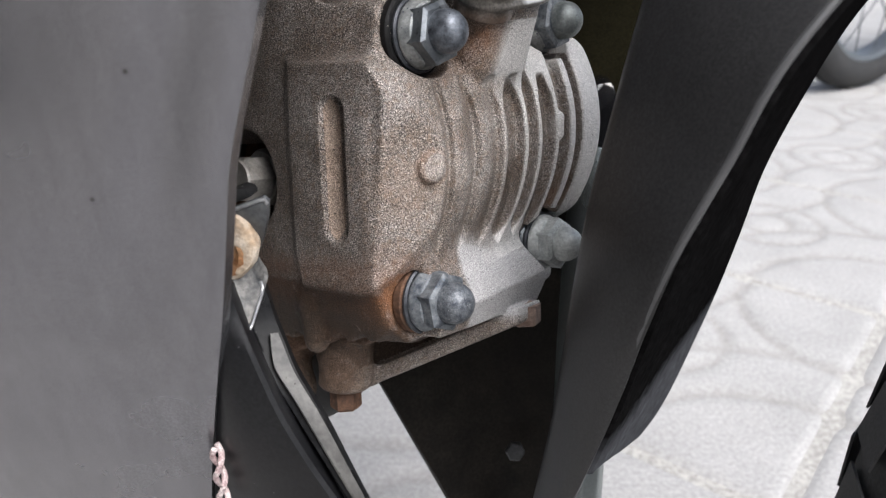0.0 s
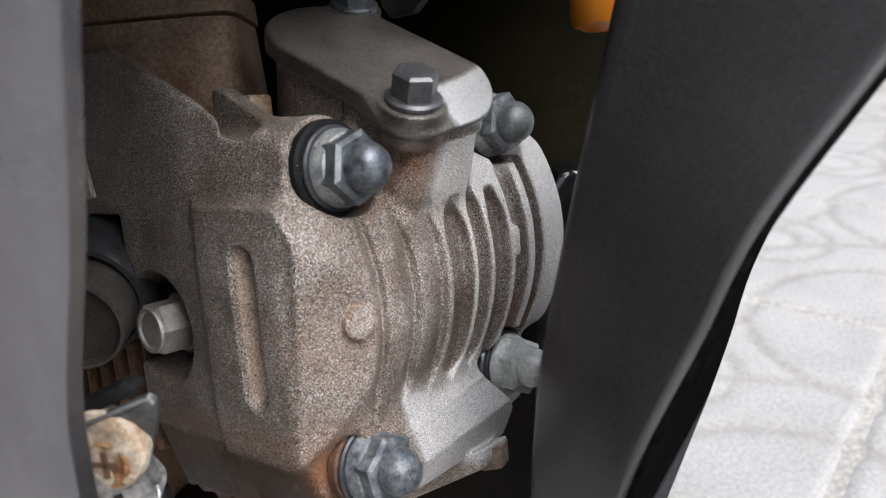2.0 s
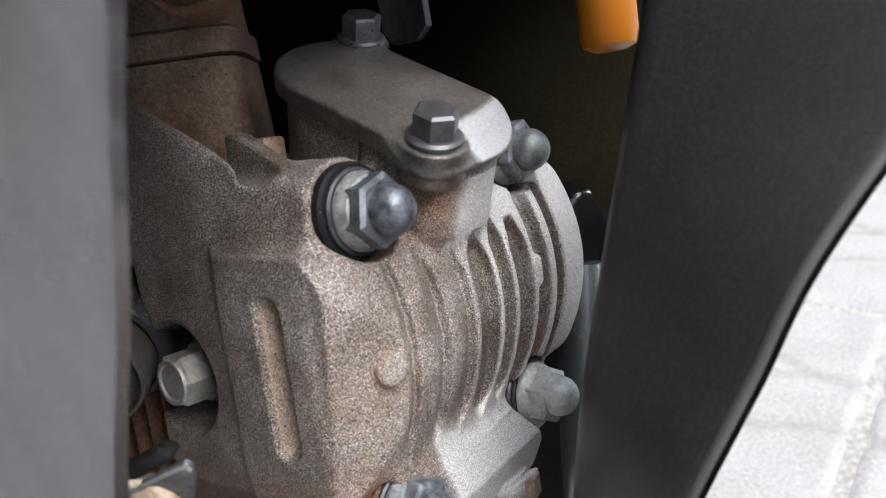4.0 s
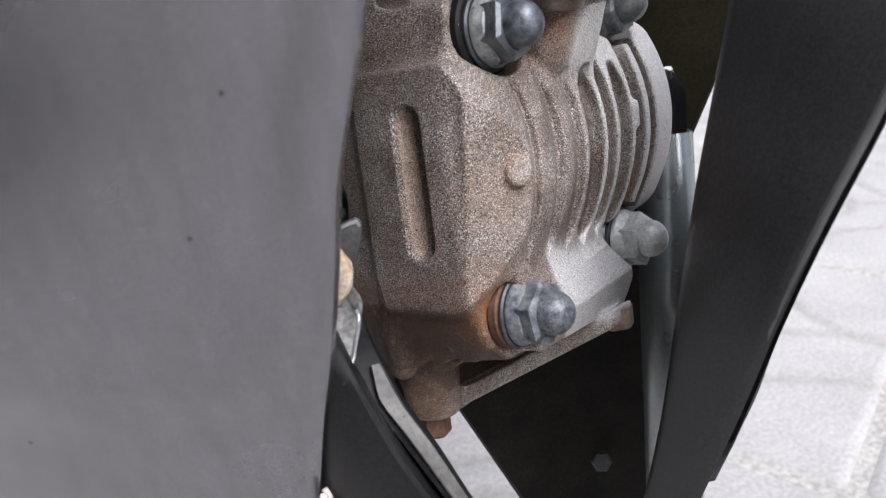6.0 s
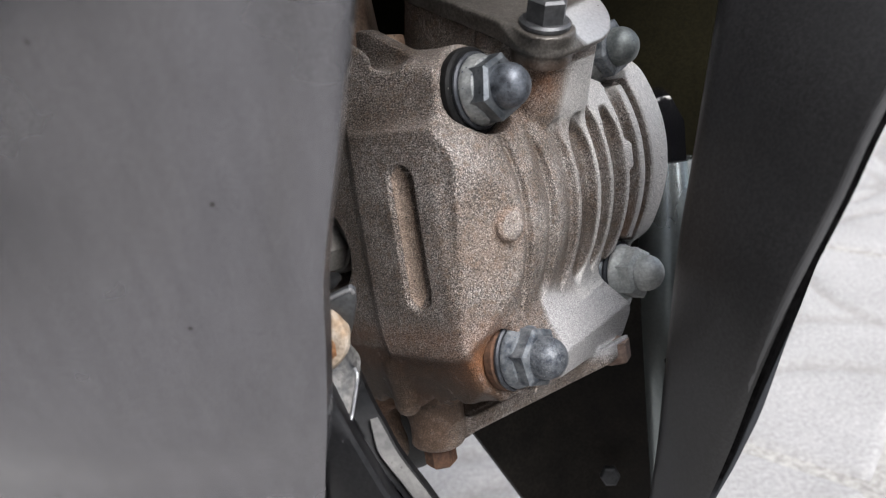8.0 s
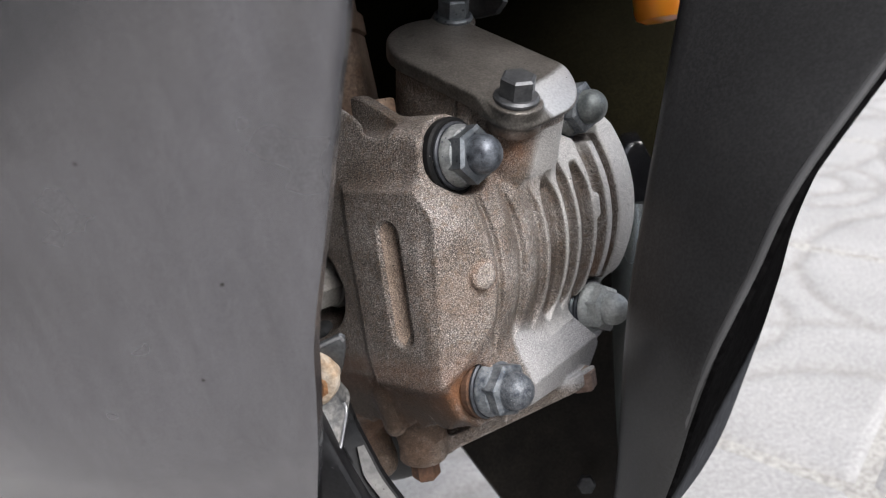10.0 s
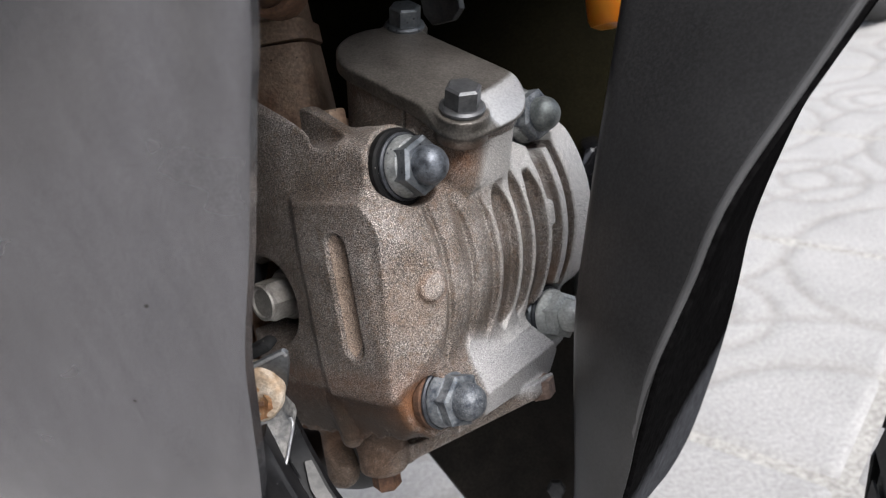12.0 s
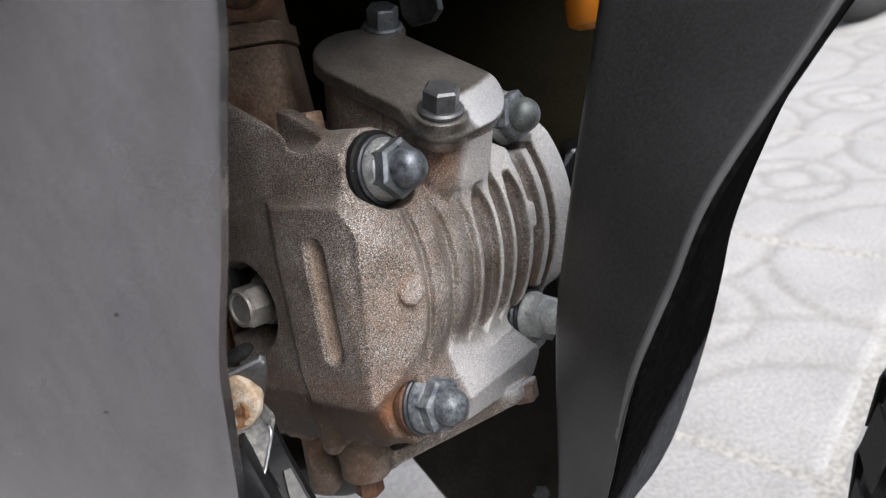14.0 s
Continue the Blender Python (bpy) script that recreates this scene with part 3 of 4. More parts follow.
def cap_nut(y, z, phase, seal, note, plate, wide, flange, crown):
    """Domed nut on a flange and two washers."""
    bm = bmesh.new()
    turned(bm, eng(2.6, y, z), EX, [(wide - 0.0004, 0), (wide, 0.0005), (wide, 0.0023), (wide - 0.0005, 0.0029)], 40)
    part("washer", bm, seal, head, note)
    bm = bmesh.new()
    turned(bm, eng(5.45, y, z), EX, [(0.0081, 0), (0.0084, 0.0003), (0.0084, 0.0008), (0.0080, 0.0012)], 40)
    part("washer", bm, washer_steel, head, "thin dark steel washer")
    bm = bmesh.new()
    turned(bm, eng(6.6, y, z), EX, [(0.0074, 0), (0.0077, 0.0003), (0.0077, 0.0009), (0.0075, 0.0013), (0.0068, 0.0030), (0.0060, 0.0034)], 40)
    part("nut_flange", bm, flange, head, "pale zinc-plated nut flange", sharp=30)
    bm = bmesh.new()
    hexagon(bm, eng(7.6, y, z), EX, 12.5, 5.4, phase)
    part("cap_nut", bm, plate, head, "worn zinc-plated hexagon nut", sharp=25)
    bm = bmesh.new()
    dome = [(0.0046, -0.001), (0.0048, 0.0), (0.0048, 0.0014)] + [(0.0048 * math.cos(a), 0.0015 + 0.0046 * math.sin(a)) for a in (0.2, 0.4, 0.6, 0.8, 1.0, 1.2, 1.4, 1.55)]
    turned(bm, eng(12.8, y, z), EX, dome, 36)
    part("nut_dome", bm, crown, head, "scratched domed end of the nut", sharp=60)


for (y, z), ph, seal, note, plate, wide, flange, crown in zip(NUTS, (0.15, 0.55, 0.1, 0.4), (black_rubber, rusty, zinc, zinc), ("black sealing washer", "rusty washer", "dull zinc washer", "dull zinc washer"), (zinc, pale_nut, pale_nut, chalky), (0.0096, 0.0086, 0.0087, 0.0087), (pale_flange, pale_nut, pale_flange, chalky), (dome_dark, dome_scratched, dome_grey, chalky)):
    cap_nut(y, z, ph, seal, note, plate, wide, flange, crown)

# valve cover: flat lid with a chamfered nose, its two bolt bosses cast on
def cap_frame(X, Y, Z):
    d = (X - CAP_C[0], Y - CAP_C[1], Z - CAP_C[2])
    return [sum(q * v for q, v in zip(d, axis)) for axis in (CAP_A, CAP_B, CAP_N)]


def cover_field(X, Y, Z):
    a, b, n = cap_frame(X, Y, Z)
    plan = np.sqrt((a - np.clip(a, 3, 30.5)) ** 2 + (b + 4) ** 2) - 14.8
    boss = np.sqrt((a + 3.5) ** 2 + (b - 5) ** 2) - 6.7
    rear = np.sqrt((a - 38.5) ** 2 + (b + 17) ** 2) - 6.4
    wide = smin(smin(plan, boss, 5.0), rear, 5.0)
    lid = smax(wide, np.maximum(n - 1.3 - 0.04 * np.clip(-plan, 0, 12), -3.1 - n), 0.3)
    lid = smax(lid, 0.7 * (plan + n - 0.75), 0.25)
    lid = smax(lid, -0.36 * a + 0.933 * n - 2.5 + 0.006 * (b + 4) ** 2, 0.5)
    for r in (boss, rear):
        lid = smin(lid, smax(r, np.abs(n + 2.6) - 3.8, 0.5), 0.8)
    return lid


def cover_marks(x, y, z):
    a, b, n = cap_frame(x, y, z)
    # light on the chamfered nose is painted in as a brighter colour
    nose = np.clip((-0.36 * a + 0.933 * n - 2.0 + 0.006 * (b + 4) ** 2) / 0.4, 0, 1) * np.clip((1.5 - b) / 2, 0, 1) * (n > -3.2)
    boss = np.sqrt((a + 3.5) ** 2 + (b - 5) ** 2)
    return {"bare": 0.85 * nose, "rust": 0.45 * np.clip((-2.5 - n) / 2.5, 0, 1) * (boss < 8) * (n < -1.5), "dust": 0.25 * (n > 0.8)}


corners = [CAP_C + CAP_A * a + CAP_B * b + CAP_N * n for a in (-13, 47) for b in (-25, 13) for n in (-7, 3)]
cover = cast_part("valve_cover", cover_field, [min(c[i] for c in corners) for i in range(3)], [max(c[i] for c in corners) for i in range(3)], 0.4, cap_metal, motorcycle, "smooth grey aluminium valve cover with a bright chamfered nose", cover_marks, 28)
bm = bmesh.new()
rings(bm, [[eng(*cap_point((30.5 if math.cos(t) > 0 else 3) + r * math.cos(t), -4 + r * math.sin(t), h)) for t in (i / 48 * math.tau for i in range(48))] for r, h in ((13.7, -3.6), (13.7, -3.05))])
part("gasket", bm, black_rubber, cover, "thin black gasket")
capn = engd(*CAP_N)
for a, b, metal, note in ((-3.5, 5, steel_dark, "dark steel hex bolt"), (38.5, -17, zinc, "dusty grey hex bolt")):
    bm = bmesh.new()
    turned(bm, eng(*cap_point(a, b, 1.2)), capn, [(0.0054, 0), (0.0056, 0.0003), (0.0056, 0.001), (0.0050, 0.0015)], 28)
    hexagon(bm, eng(*cap_point(a, b, 2.4)), capn, 7.8, 5.2, 0.72)
    part("bolt", bm, metal, cover, note, sharp=25)

# side bolt, its axis across the bike
bm = bmesh.new()
turned(bm, eng(-39.5, -33, -5), -EY, [(0.0072, -0.010), (0.0074, 0.001), (0.0066, 0.0022)], 28)
hexagon(bm, eng(-39.5, -34.5, -5), -EY, 10.6, 8.0, 0.2)
turned(bm, eng(-39.5, -42.4, -5), -EY, [(0.0052, 0), (0.0050, 0.0006), (0.0042, 0.0006), (0.0038, 0.0), (0.0, -0.0002)], 28)
part("bolt", bm, bolt_metal, head, "grey zinc flange bolt", sharp=25)
bm = bmesh.new()
hexagon(bm, eng(-29, -20, -62), -EZ, 7.5, 7.5)
part("bolt", bm, rusty, head, "rusted hex bolt", sharp=25)
bm = bmesh.new()
hexagon(bm, eng(10, 10, -41), -EZ, 8.0, 5.5)
part("bolt", bm, rust_dull, head, "rusted hex bolt", sharp=25)

# intake stub rising behind the raked rim, with its flange and clamp screw
def stub(bm, levels):
    loops = []
    for z, hw, hd in levels:
        loop = []
        for i in range(48):
            t = i / 48 * math.tau
            u = hw * math.copysign(abs(math.cos(t)) ** 0.35, math.cos(t))
            v = hd * math.copysign(abs(math.sin(t)) ** 0.35, math.sin(t))
            loop.append(eng(-62.5 + 0.76 * u - 0.65 * v, -13 + 0.65 * u + 0.76 * v, z))
        loops.append(loop)
    rings(bm, loops)


bm = bmesh.new()
stub(bm, [(30, 21, 17), (48, 20.5, 17), (63.5, 19.5, 17)])
intake = part("intake_pipe", bm, intake_metal, motorcycle, "brown stained aluminium intake pipe with a flange")
bm = bmesh.new()
stub(bm, [(64.2, 19.6, 17.2), (64.5, 20.2, 17.6), (70, 20, 17.4), (71, 18.5, 16), (80, 18, 15), (100, 17, 14)])
part("flange", bm, intake_metal, intake)
bm = bmesh.new()
turned(bm, eng(-22, -34, 76.5), -EY * 0.8 + EX * 0.6, [(0.0085, -0.012), (0.0085, 0), (0.0078, 0.001), (0.0066, 0.001), (0.006, -0.001), (0.0, -0.001)], 28)
part("screw", bm, rusty, intake, "rusty round screw head")
bm = bmesh.new()
slab(bm, [eng(-26, -24, 43.5), eng(-19, -24, 43.5), eng(-19, -24, 36), eng(-26, -24, 36)], EY * 0.006, 0.001)
part("nut", bm, intake_metal, intake, "brown stained square nut")

# black rubber sleeve and its end cap beside the head
boot = engd(0.6, -0.74, -0.3)
bm = bmesh.new()
turned(bm, (-0.069, 0.1903, 0.388), boot, [(0.0150, -0.04), (0.0152, -0.004), (0.0149, -0.001), (0.0140, 0.0006), (0.0128, 0.0008), (0.0120, -0.0004), (0.0116, -0.006)], 48)
sleeve = part("rubber_sleeve", bm, sleeve_rubber, motorcycle, "black rubber sleeve beside the cylinder head")
bm = bmesh.new()
turned(bm, (-0.0681, 0.1815, 0.3869), boot, [(0.0110, -0.02), (0.0114, 0.0), (0.0112, 0.0010), (0.0105, 0.0012), (0.0100, 0.0004), (0.0097, -0.0006), (0.0, -0.0010)], 48)
part("end_cap", bm, cap_dark, sleeve, "dull brown-grey round end cap")
bm = bmesh.new()
slab(bm, [eng(-66, -41, 46), eng(-60, -41, 24), eng(-86, -41, 22), eng(-86, -41, 40)], EY * 0.006, 0.001)
part("lug", bm, cast, head)

# exhaust pipe leaving under the head
bm = bmesh.new()
sweep(bm, smooth_line([eng(-38, -4, -50), eng(-44, -6, -62), eng(-58, -4, -74), eng(-90, 2, -84), eng(-150, 6, -92)], 20), 0.010, 20)
part("exhaust_pipe", bm, black_rubber, motorcycle, "black exhaust pipe under the engine")

# finned barrel and crankcase behind the head
def barrel_field(X, Y, Z):
    f = block(X, Y, Z, (-88, 2, 0), (36, 30, 30), 8)
    for k in range(8):
        f = smin(f, block(X, Y, Z, (-58 - 8 * k, 2, 0), (1.3, 38, 40), 1.0), 1.0)
    return smin(f, block(X, Y, Z, (-170, 5, -20), (56, 60, 70), 15), 3.0)


cast_part("cylinder_barrel", barrel_field, (-232, -62, -95), (-48, 70, 55), 1.6, barrel_metal, motorcycle, "brown dusty finned cylinder barrel and crankcase")

# unseen cover over the engine, added to keep sky light off it
bm = bmesh.new()
slab(bm, [(-0.3, 0.115, 0.487), (-0.03, 0.13, 0.487), (-0.005, 0.146, 0.487), (0.025, 0.178, 0.487), (0.06, 0.216, 0.487), (0.20, 0.43, 0.50), (-0.25, 0.42, 0.50)], (0, 0, 0.012), 0.004)
part("shade_cover", bm, black_matt, motorcycle, "unseen black cover added above the engine to shade it")

# silver side fairing: its free edge, and the panel swelling from it towards the rider's side
EDGE = [(0.07, 0.068, 0.68), (0.03, 0.08, 0.60), (-0.002, 0.094, 0.53), (-0.0095, 0.098, 0.50), (-0.0152, 0.1026, 0.4716), (-0.0202, 0.106, 0.4556), (-0.0262, 0.110, 0.436), (-0.0328, 0.112, 0.4145), (-0.0356, 0.1135, 0.400), (-0.0396, 0.118, 0.382), (-0.0439, 0.1235, 0.366), (-0.0488, 0.128, 0.344), (-0.0536, 0.134, 0.32), (-0.0576, 0.139, 0.30)]
def panel_slope(d, high):
    """How far the panel turns from the edge inwards: rolled lip, a shallow swell, then falling away."""
    return -(0.2 + 0.3 * high) * math.exp(-d / 0.0016) + 0.1 * math.exp(-((d - 0.005) / 0.0025) ** 2) - 0.1 * high * math.exp(-d / 0.012) - 0.3 * math.exp(-((d - 0.0125) / 0.004) ** 2) + 0.05 + min(0.16, 3.0 * max(0.0, d - 0.022))


steps = [0.0006 * k for k in range(20)] + [0.012 + 0.0015 * k for k in range(40)] + [0.072 + 0.008 * k for k in range(18)]
rows = []
for e in smooth_line(EDGE, 90):
    row = [e + Vector((-0.008, 0.009, 0)), e + Vector((-0.003, 0.0035, 0)), e + Vector((-0.0006, 0.0008, 0))]
    high, y, last = min(1.0, max(0.0, (e.z - 0.405) / 0.05)), 0.0, 0.0
    for d in steps:
        y += panel_slope((d + last) / 2, high) * (d - last)
        last = d
        below = (0.346 + 0.75 * d - e.z) / 0.004
        crease = 0.0003 * math.log1p(math.exp(min(30.0, below))) * min(1.0, d / 0.02)
        row.append(e + Vector((-d - 0.0008, y + crease, 0)))
    rows.append(row)
bm = bmesh.new()
sheet(bm, rows, -0.0025)
part("side_fairing", bm, silver_paint, motorcycle, "silver-grey metallic side fairing with dust specks", sharp=32)

# black lower cowl under the fairing's corner
COWL = [(-0.0403, 0.1256, 0.3818), (-0.0395, 0.1252, 0.3786), (-0.0363, 0.1222, 0.3709), (-0.0314, 0.1187, 0.3597), (-0.027, 0.1166, 0.3517), (-0.0244, 0.1156, 0.3473), (-0.0179, 0.1125, 0.3379), (-0.0078, 0.1054, 0.325)]
bm = bmesh.new()
rows = []
for b, e in zip(smooth_line(COWL, 28), smooth_line(EDGE[9:], 28)):
    a = e + Vector((-0.004, 0.005, -0.004))
    rows.append([a] + [a.lerp(b, j / 8) + Vector((0, -0.003 * math.sin(j / 8 * math.pi), 0)) for j in range(1, 8)] + [b, b + Vector((0.0006, 0.0008, 0.0004)), b + Vector((0.0007, 0.0025, 0.0004)), b + Vector((0.0, 0.006, 0.0))])
sheet(bm, rows, -0.0012)
part("lower_cowl", bm, black_satin, motorcycle, "satin black plastic lower cowl")

# folded steel stay with its rusty fixing
FACE_LEFT = [(-0.0394, 0.134, 0.3757), (-0.0386, 0.1322, 0.3723), (-0.0373, 0.13, 0.3684), (-0.035, 0.1278, 0.3644), (-0.0316, 0.1252, 0.36), (-0.0268, 0.1211, 0.3539), (-0.0207, 0.1163, 0.3462), (-0.0147, 0.1117, 0.3384), (-0.0049, 0.1037, 0.3238)]
FACE_RIGHT = [(-0.0357, 0.1368, 0.3775), (-0.0341, 0.1351, 0.3719), (-0.0319, 0.1326, 0.3673), (-0.0293, 0.1296, 0.3622), (-0.0245, 0.1261, 0.3551), (-0.0217, 0.1238, 0.3504), (-0.0171, 0.1198, 0.3425), (-0.012, 0.1157, 0.334), (-0.0025, 0.1066, 0.3199)]
bm = bmesh.new()
face_rows, rows = [], []
for k, (l, r, c) in enumerate(zip(smooth_line(FACE_LEFT, 40), smooth_line(FACE_RIGHT, 40), smooth_line(COWL, 40))):
    rows.append([c + Vector((-0.010, 0.009, -0.003)), c.lerp(l, 0.1) + Vector((-0.001, 0.008, 0)), c.lerp(l, 0.5) + Vector((0, 0.005, 0)), l + Vector((-0.0008, 0.002, 0)), l, l.lerp(r, 0.5), r, r + Vector((0.0, 0.002, 0))])
    if k >= 8:
        face_rows.append([l.lerp(r, v) + Vector((0, -0.0009, 0.0004)) for v in (max(0.34, 0.66 - 0.05 * (k - 8)), max(0.52, 0.73 - 0.04 * (k - 8)), max(0.7, 0.8 - 0.02 * (k - 8)), 0.93)])
sheet(bm, rows, -0.0008)
stay_part = part("stay", bm, stay_black, motorcycle, "gloss black folded steel stay", sharp=30)
bm = bmesh.new()
sheet(bm, face_rows, 0.0004)
part("face", bm, dusty, stay_part, "pale dusty face")
bm = bmesh.new()
slab(bm, [(-0.0385, 0.1352, 0.3845), (-0.0362, 0.1353, 0.3797), (-0.0358, 0.1345, 0.3783), (-0.0368, 0.1290, 0.3745), (-0.0376, 0.1270, 0.3732), (-0.0392, 0.1262, 0.3728), (-0.0420, 0.1258, 0.3740), (-0.0465, 0.1262, 0.3770), (-0.0465, 0.1345, 0.3865)], (0.001, 0.003, 0.0015), 0.0005)
part("tab", bm, tab_metal, stay_part, "scuffed grey steel tab streaked with dirt")
bm = bmesh.new()
sweep(bm, smooth_line([(-0.0362, 0.1353, 0.3799), (-0.0357, 0.1343, 0.3783), (-0.0363, 0.1312, 0.3762), (-0.0372, 0.1276, 0.3734), (-0.0384, 0.1263, 0.3727)], 10), 0.0004, 8)
part("tab_edge", bm, bright_steel, stay_part, "thin bright steel edge")
bm = bmesh.new()
slab(bm, [(-0.0341, 0.1348, 0.3974), (-0.0331, 0.1350, 0.3964), (-0.0336, 0.1356, 0.3930), (-0.0352, 0.1364, 0.3880), (-0.0375, 0.138, 0.383), (-0.052, 0.138, 0.383), (-0.052, 0.1338, 0.3908)], (0.0004, 0.0014, 0.0006), 0.0004)
part("plate", bm, plate_metal, stay_part, "folded grey steel plate with a rounded corner")
bm = bmesh.new()
sweep(bm, [(-0.0332, 0.1349, 0.3965), (-0.0335, 0.1347, 0.3974), (-0.0345, 0.1346, 0.3973), (-0.052, 0.1336, 0.3909)], 0.0004, 8)
part("plate_edge", bm, bright_steel, stay_part, "thin bright steel edge")
bm = bmesh.new()
slab(bm, [(-0.0365, 0.1362, 0.3972), (-0.052, 0.1345, 0.3915), (-0.052, 0.1350, 0.3938), (-0.0388, 0.1366, 0.3990), (-0.0372, 0.1366, 0.3986)], (0.001, 0.004, 0.0), 0.0007)
part("foam_strip", bm, black_rubber, stay_part, "black foam strip")
axis = Vector((-0.15, -0.95, 0.12)).normalized()
bm = bmesh.new()
turned(bm, (-0.0428, 0.1352, 0.3880), axis, [(0.0066, -0.003), (0.0072, -0.0006), (0.0073, 0.0004), (0.0070, 0.0012), (0.0062, 0.0016), (0.0050, 0.0017), (0.0034, 0.0016), (0.0, 0.0014)], 48)
for v in bm.verts:
    v.co += noise.noise_vector(v.co * 300) * 0.0005
part("bolt", bm, mud_crust, stay_part, "bolt head crusted with pale dried mud")
x, y, z = frame_of(axis)
bm = bmesh.new()
at = Vector((-0.0424, 0.1337, 0.3862))
turned(bm, at, axis, [(0.0046, -0.001), (0.0044, 0.0004), (0.0037, 0.0007), (0.0031, 0.0003), (0.0, 0.0)], 28)
for v in bm.verts:
    v.co += noise.noise_vector(v.co * 500) * 0.0006
part("bolt_recess", bm, rust_pale, stay_part, "rust-orange recess of the bolt head")
bm = bmesh.new()
for u, w in ((x, y), (y, x)):
    slab(bm, [at + u * 0.0024 + w * 0.0005 + axis * 0.0003, at - u * 0.0024 + w * 0.0005 + axis * 0.0003, at - u * 0.0024 - w * 0.0005 + axis * 0.0003, at + u * 0.0024 - w * 0.0005 + axis * 0.0003], axis * 0.0004)
part("cross_slot", bm, barrel_metal, stay_part, "dark cross slot")

# front mudguard flap: inner face, ridge and outer face
LEFT = [(0.0636, 0.193, 0.508), (0.054, 0.1785, 0.474), (0.0455, 0.166, 0.447), (0.0391, 0.1573, 0.426), (0.0349, 0.1525, 0.4095), (0.0313, 0.1496, 0.392), (0.0299, 0.1515, 0.3728), (0.0294, 0.1554, 0.3535), (0.029, 0.160, 0.332), (0.0285, 0.166, 0.311), (0.0274, 0.173, 0.285), (0.026, 0.180, 0.25)]
RIDGE = [(0.122, 0.148, 0.51), (0.096, 0.139, 0.475), (0.0745, 0.133, 0.447), (0.0569, 0.1276, 0.425), (0.0495, 0.1263, 0.408), (0.0425, 0.1265, 0.39), (0.0398, 0.1325, 0.37), (0.0382, 0.139, 0.35), (0.0355, 0.1445, 0.33), (0.0325, 0.150, 0.31), (0.029, 0.158, 0.285), (0.026, 0.169, 0.25)]
BACK = [(0.165, 0.205, 0.51), (0.139, 0.199, 0.475), (0.116, 0.195, 0.447), (0.099, 0.193, 0.425), (0.0905, 0.194, 0.405), (0.0860, 0.200, 0.382), (0.0855, 0.207, 0.36), (0.086, 0.218, 0.335), (0.084, 0.225, 0.312), (0.078, 0.2175, 0.294), (0.066, 0.206, 0.285), (0.030, 0.176, 0.249)]
inner, outer, ridge_line = [], [], smooth_line(RIDGE, 110)
for l, r in zip(smooth_line(LEFT, 50), smooth_line(RIDGE, 50)):
    across = (r - l).normalized()
    inward = across.cross(Vector((0, 0, 1))).normalized()
    row = [l + across * (0.0045 - 0.0045 * math.cos(a)) + inward * 0.0038 * (math.sin(a) - 0.9) for a in (-1.4, -1.0, -0.6, -0.25, 0.1, 0.45, 0.8, 1.15)]
    bulge = (l - r).length * 0.03
    row += [l.lerp(r, 0.12 + 0.88 * k / 9) + inward * bulge * math.sin(k / 9 * math.pi) for k in range(0, 9)]
    inner.append(row + [r - across * 0.0012, r - across * 0.0004, r - inward * 0.0006 + across * 0.0002])
BACK = BACK[:8] + [(0.084, 0.225, 0.312), (0.0735, 0.2145, 0.2955), (0.063, 0.2015, 0.2915), (0.0512, 0.1785, 0.3044), (0.0348, 0.1468, 0.3245)]
for k, b in enumerate(smooth_line(BACK, 60)):
    u = k / 5.0
    at = u * 10 if u < 7 else 70 + (u - 7) * 2.9
    r = ridge_line[int(at)].lerp(ridge_line[int(at) + 1], at % 1)
    outer.append([r + (b - r) * 0.001 + Vector((-0.0005, 0.0012, 0)), r + (b - r).normalized() * 0.0006] + [r.lerp(b, v / 8) for v in range(1, 9)])
bm = bmesh.new()
sheet(bm, inner, 0.0022)
mudguard = part("front_mudguard", bm, black_matt, motorcycle, "black mudguard flap, matt inside and scuffed outside", sharp=40)
bm = bmesh.new()
sheet(bm, outer, 0.002)
outside = part("outer_face", bm, scuffed, mudguard, "black outer face with pale scuffs, dried mud and a painted grey sheen", sharp=40)
# towards the lower tip: pale scuffs, and the grey sheen painted with them
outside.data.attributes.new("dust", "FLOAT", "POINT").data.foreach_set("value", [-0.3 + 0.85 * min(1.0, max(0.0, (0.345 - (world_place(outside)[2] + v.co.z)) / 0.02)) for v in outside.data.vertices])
# rounded lip on the ridge, its highlight line painted by a paler colour
bm = bmesh.new()
sweep(bm, [p + (Vector((0.0, 0.0, 0.47)) - p).normalized() * 0.0016 for p in ridge_line[:95]], 0.0009, 10)
part("lip", bm, lip_highlight, mudguard, "rounded lip, paler to paint its highlight")

# dark inner shield behind the engine, and the inner cowl below it
bm = bmesh.new()
rows = []
for k in range(17):
    u = k / 16
    z = 0.56 - 0.19 * u
    edge = Vector((0.222, 0.43, 0.56)).lerp(Vector((0.0615, 0.249, 0.367)), u)
    rows.append([edge.lerp(Vector((-0.25, 0.36 - 0.02 * u, z)), j / 10) + Vector((0, 0.02 * math.sin(j / 10 * math.pi), 0)) for j in range(11)])
sheet(bm, rows, -0.003)
part("inner_shield", bm, dark_olive, motorcycle, "dark dusty inner leg shield")
bm = bmesh.new()
rows = []
for k in range(15):
    u = k / 14
    z = 0.372 - 0.22 * u
    a = Vector((-0.058, 0.225, 0.372)).lerp(Vector((0.045, 0.215, 0.152)), u)
    b = Vector((0.052, 0.238, 0.372)).lerp(Vector((0.046, 0.205, 0.152)), u)
    rows.append([a.lerp(b, j / 6) + Vector((0, 0.012 * math.sin(j / 6 * math.pi), 0)) for j in range(7)])
sheet(bm, rows, 0.003)
part("inner_cowl", bm, cowl_black, motorcycle, "black inner cowl under the engine")

bm = bmesh.new()
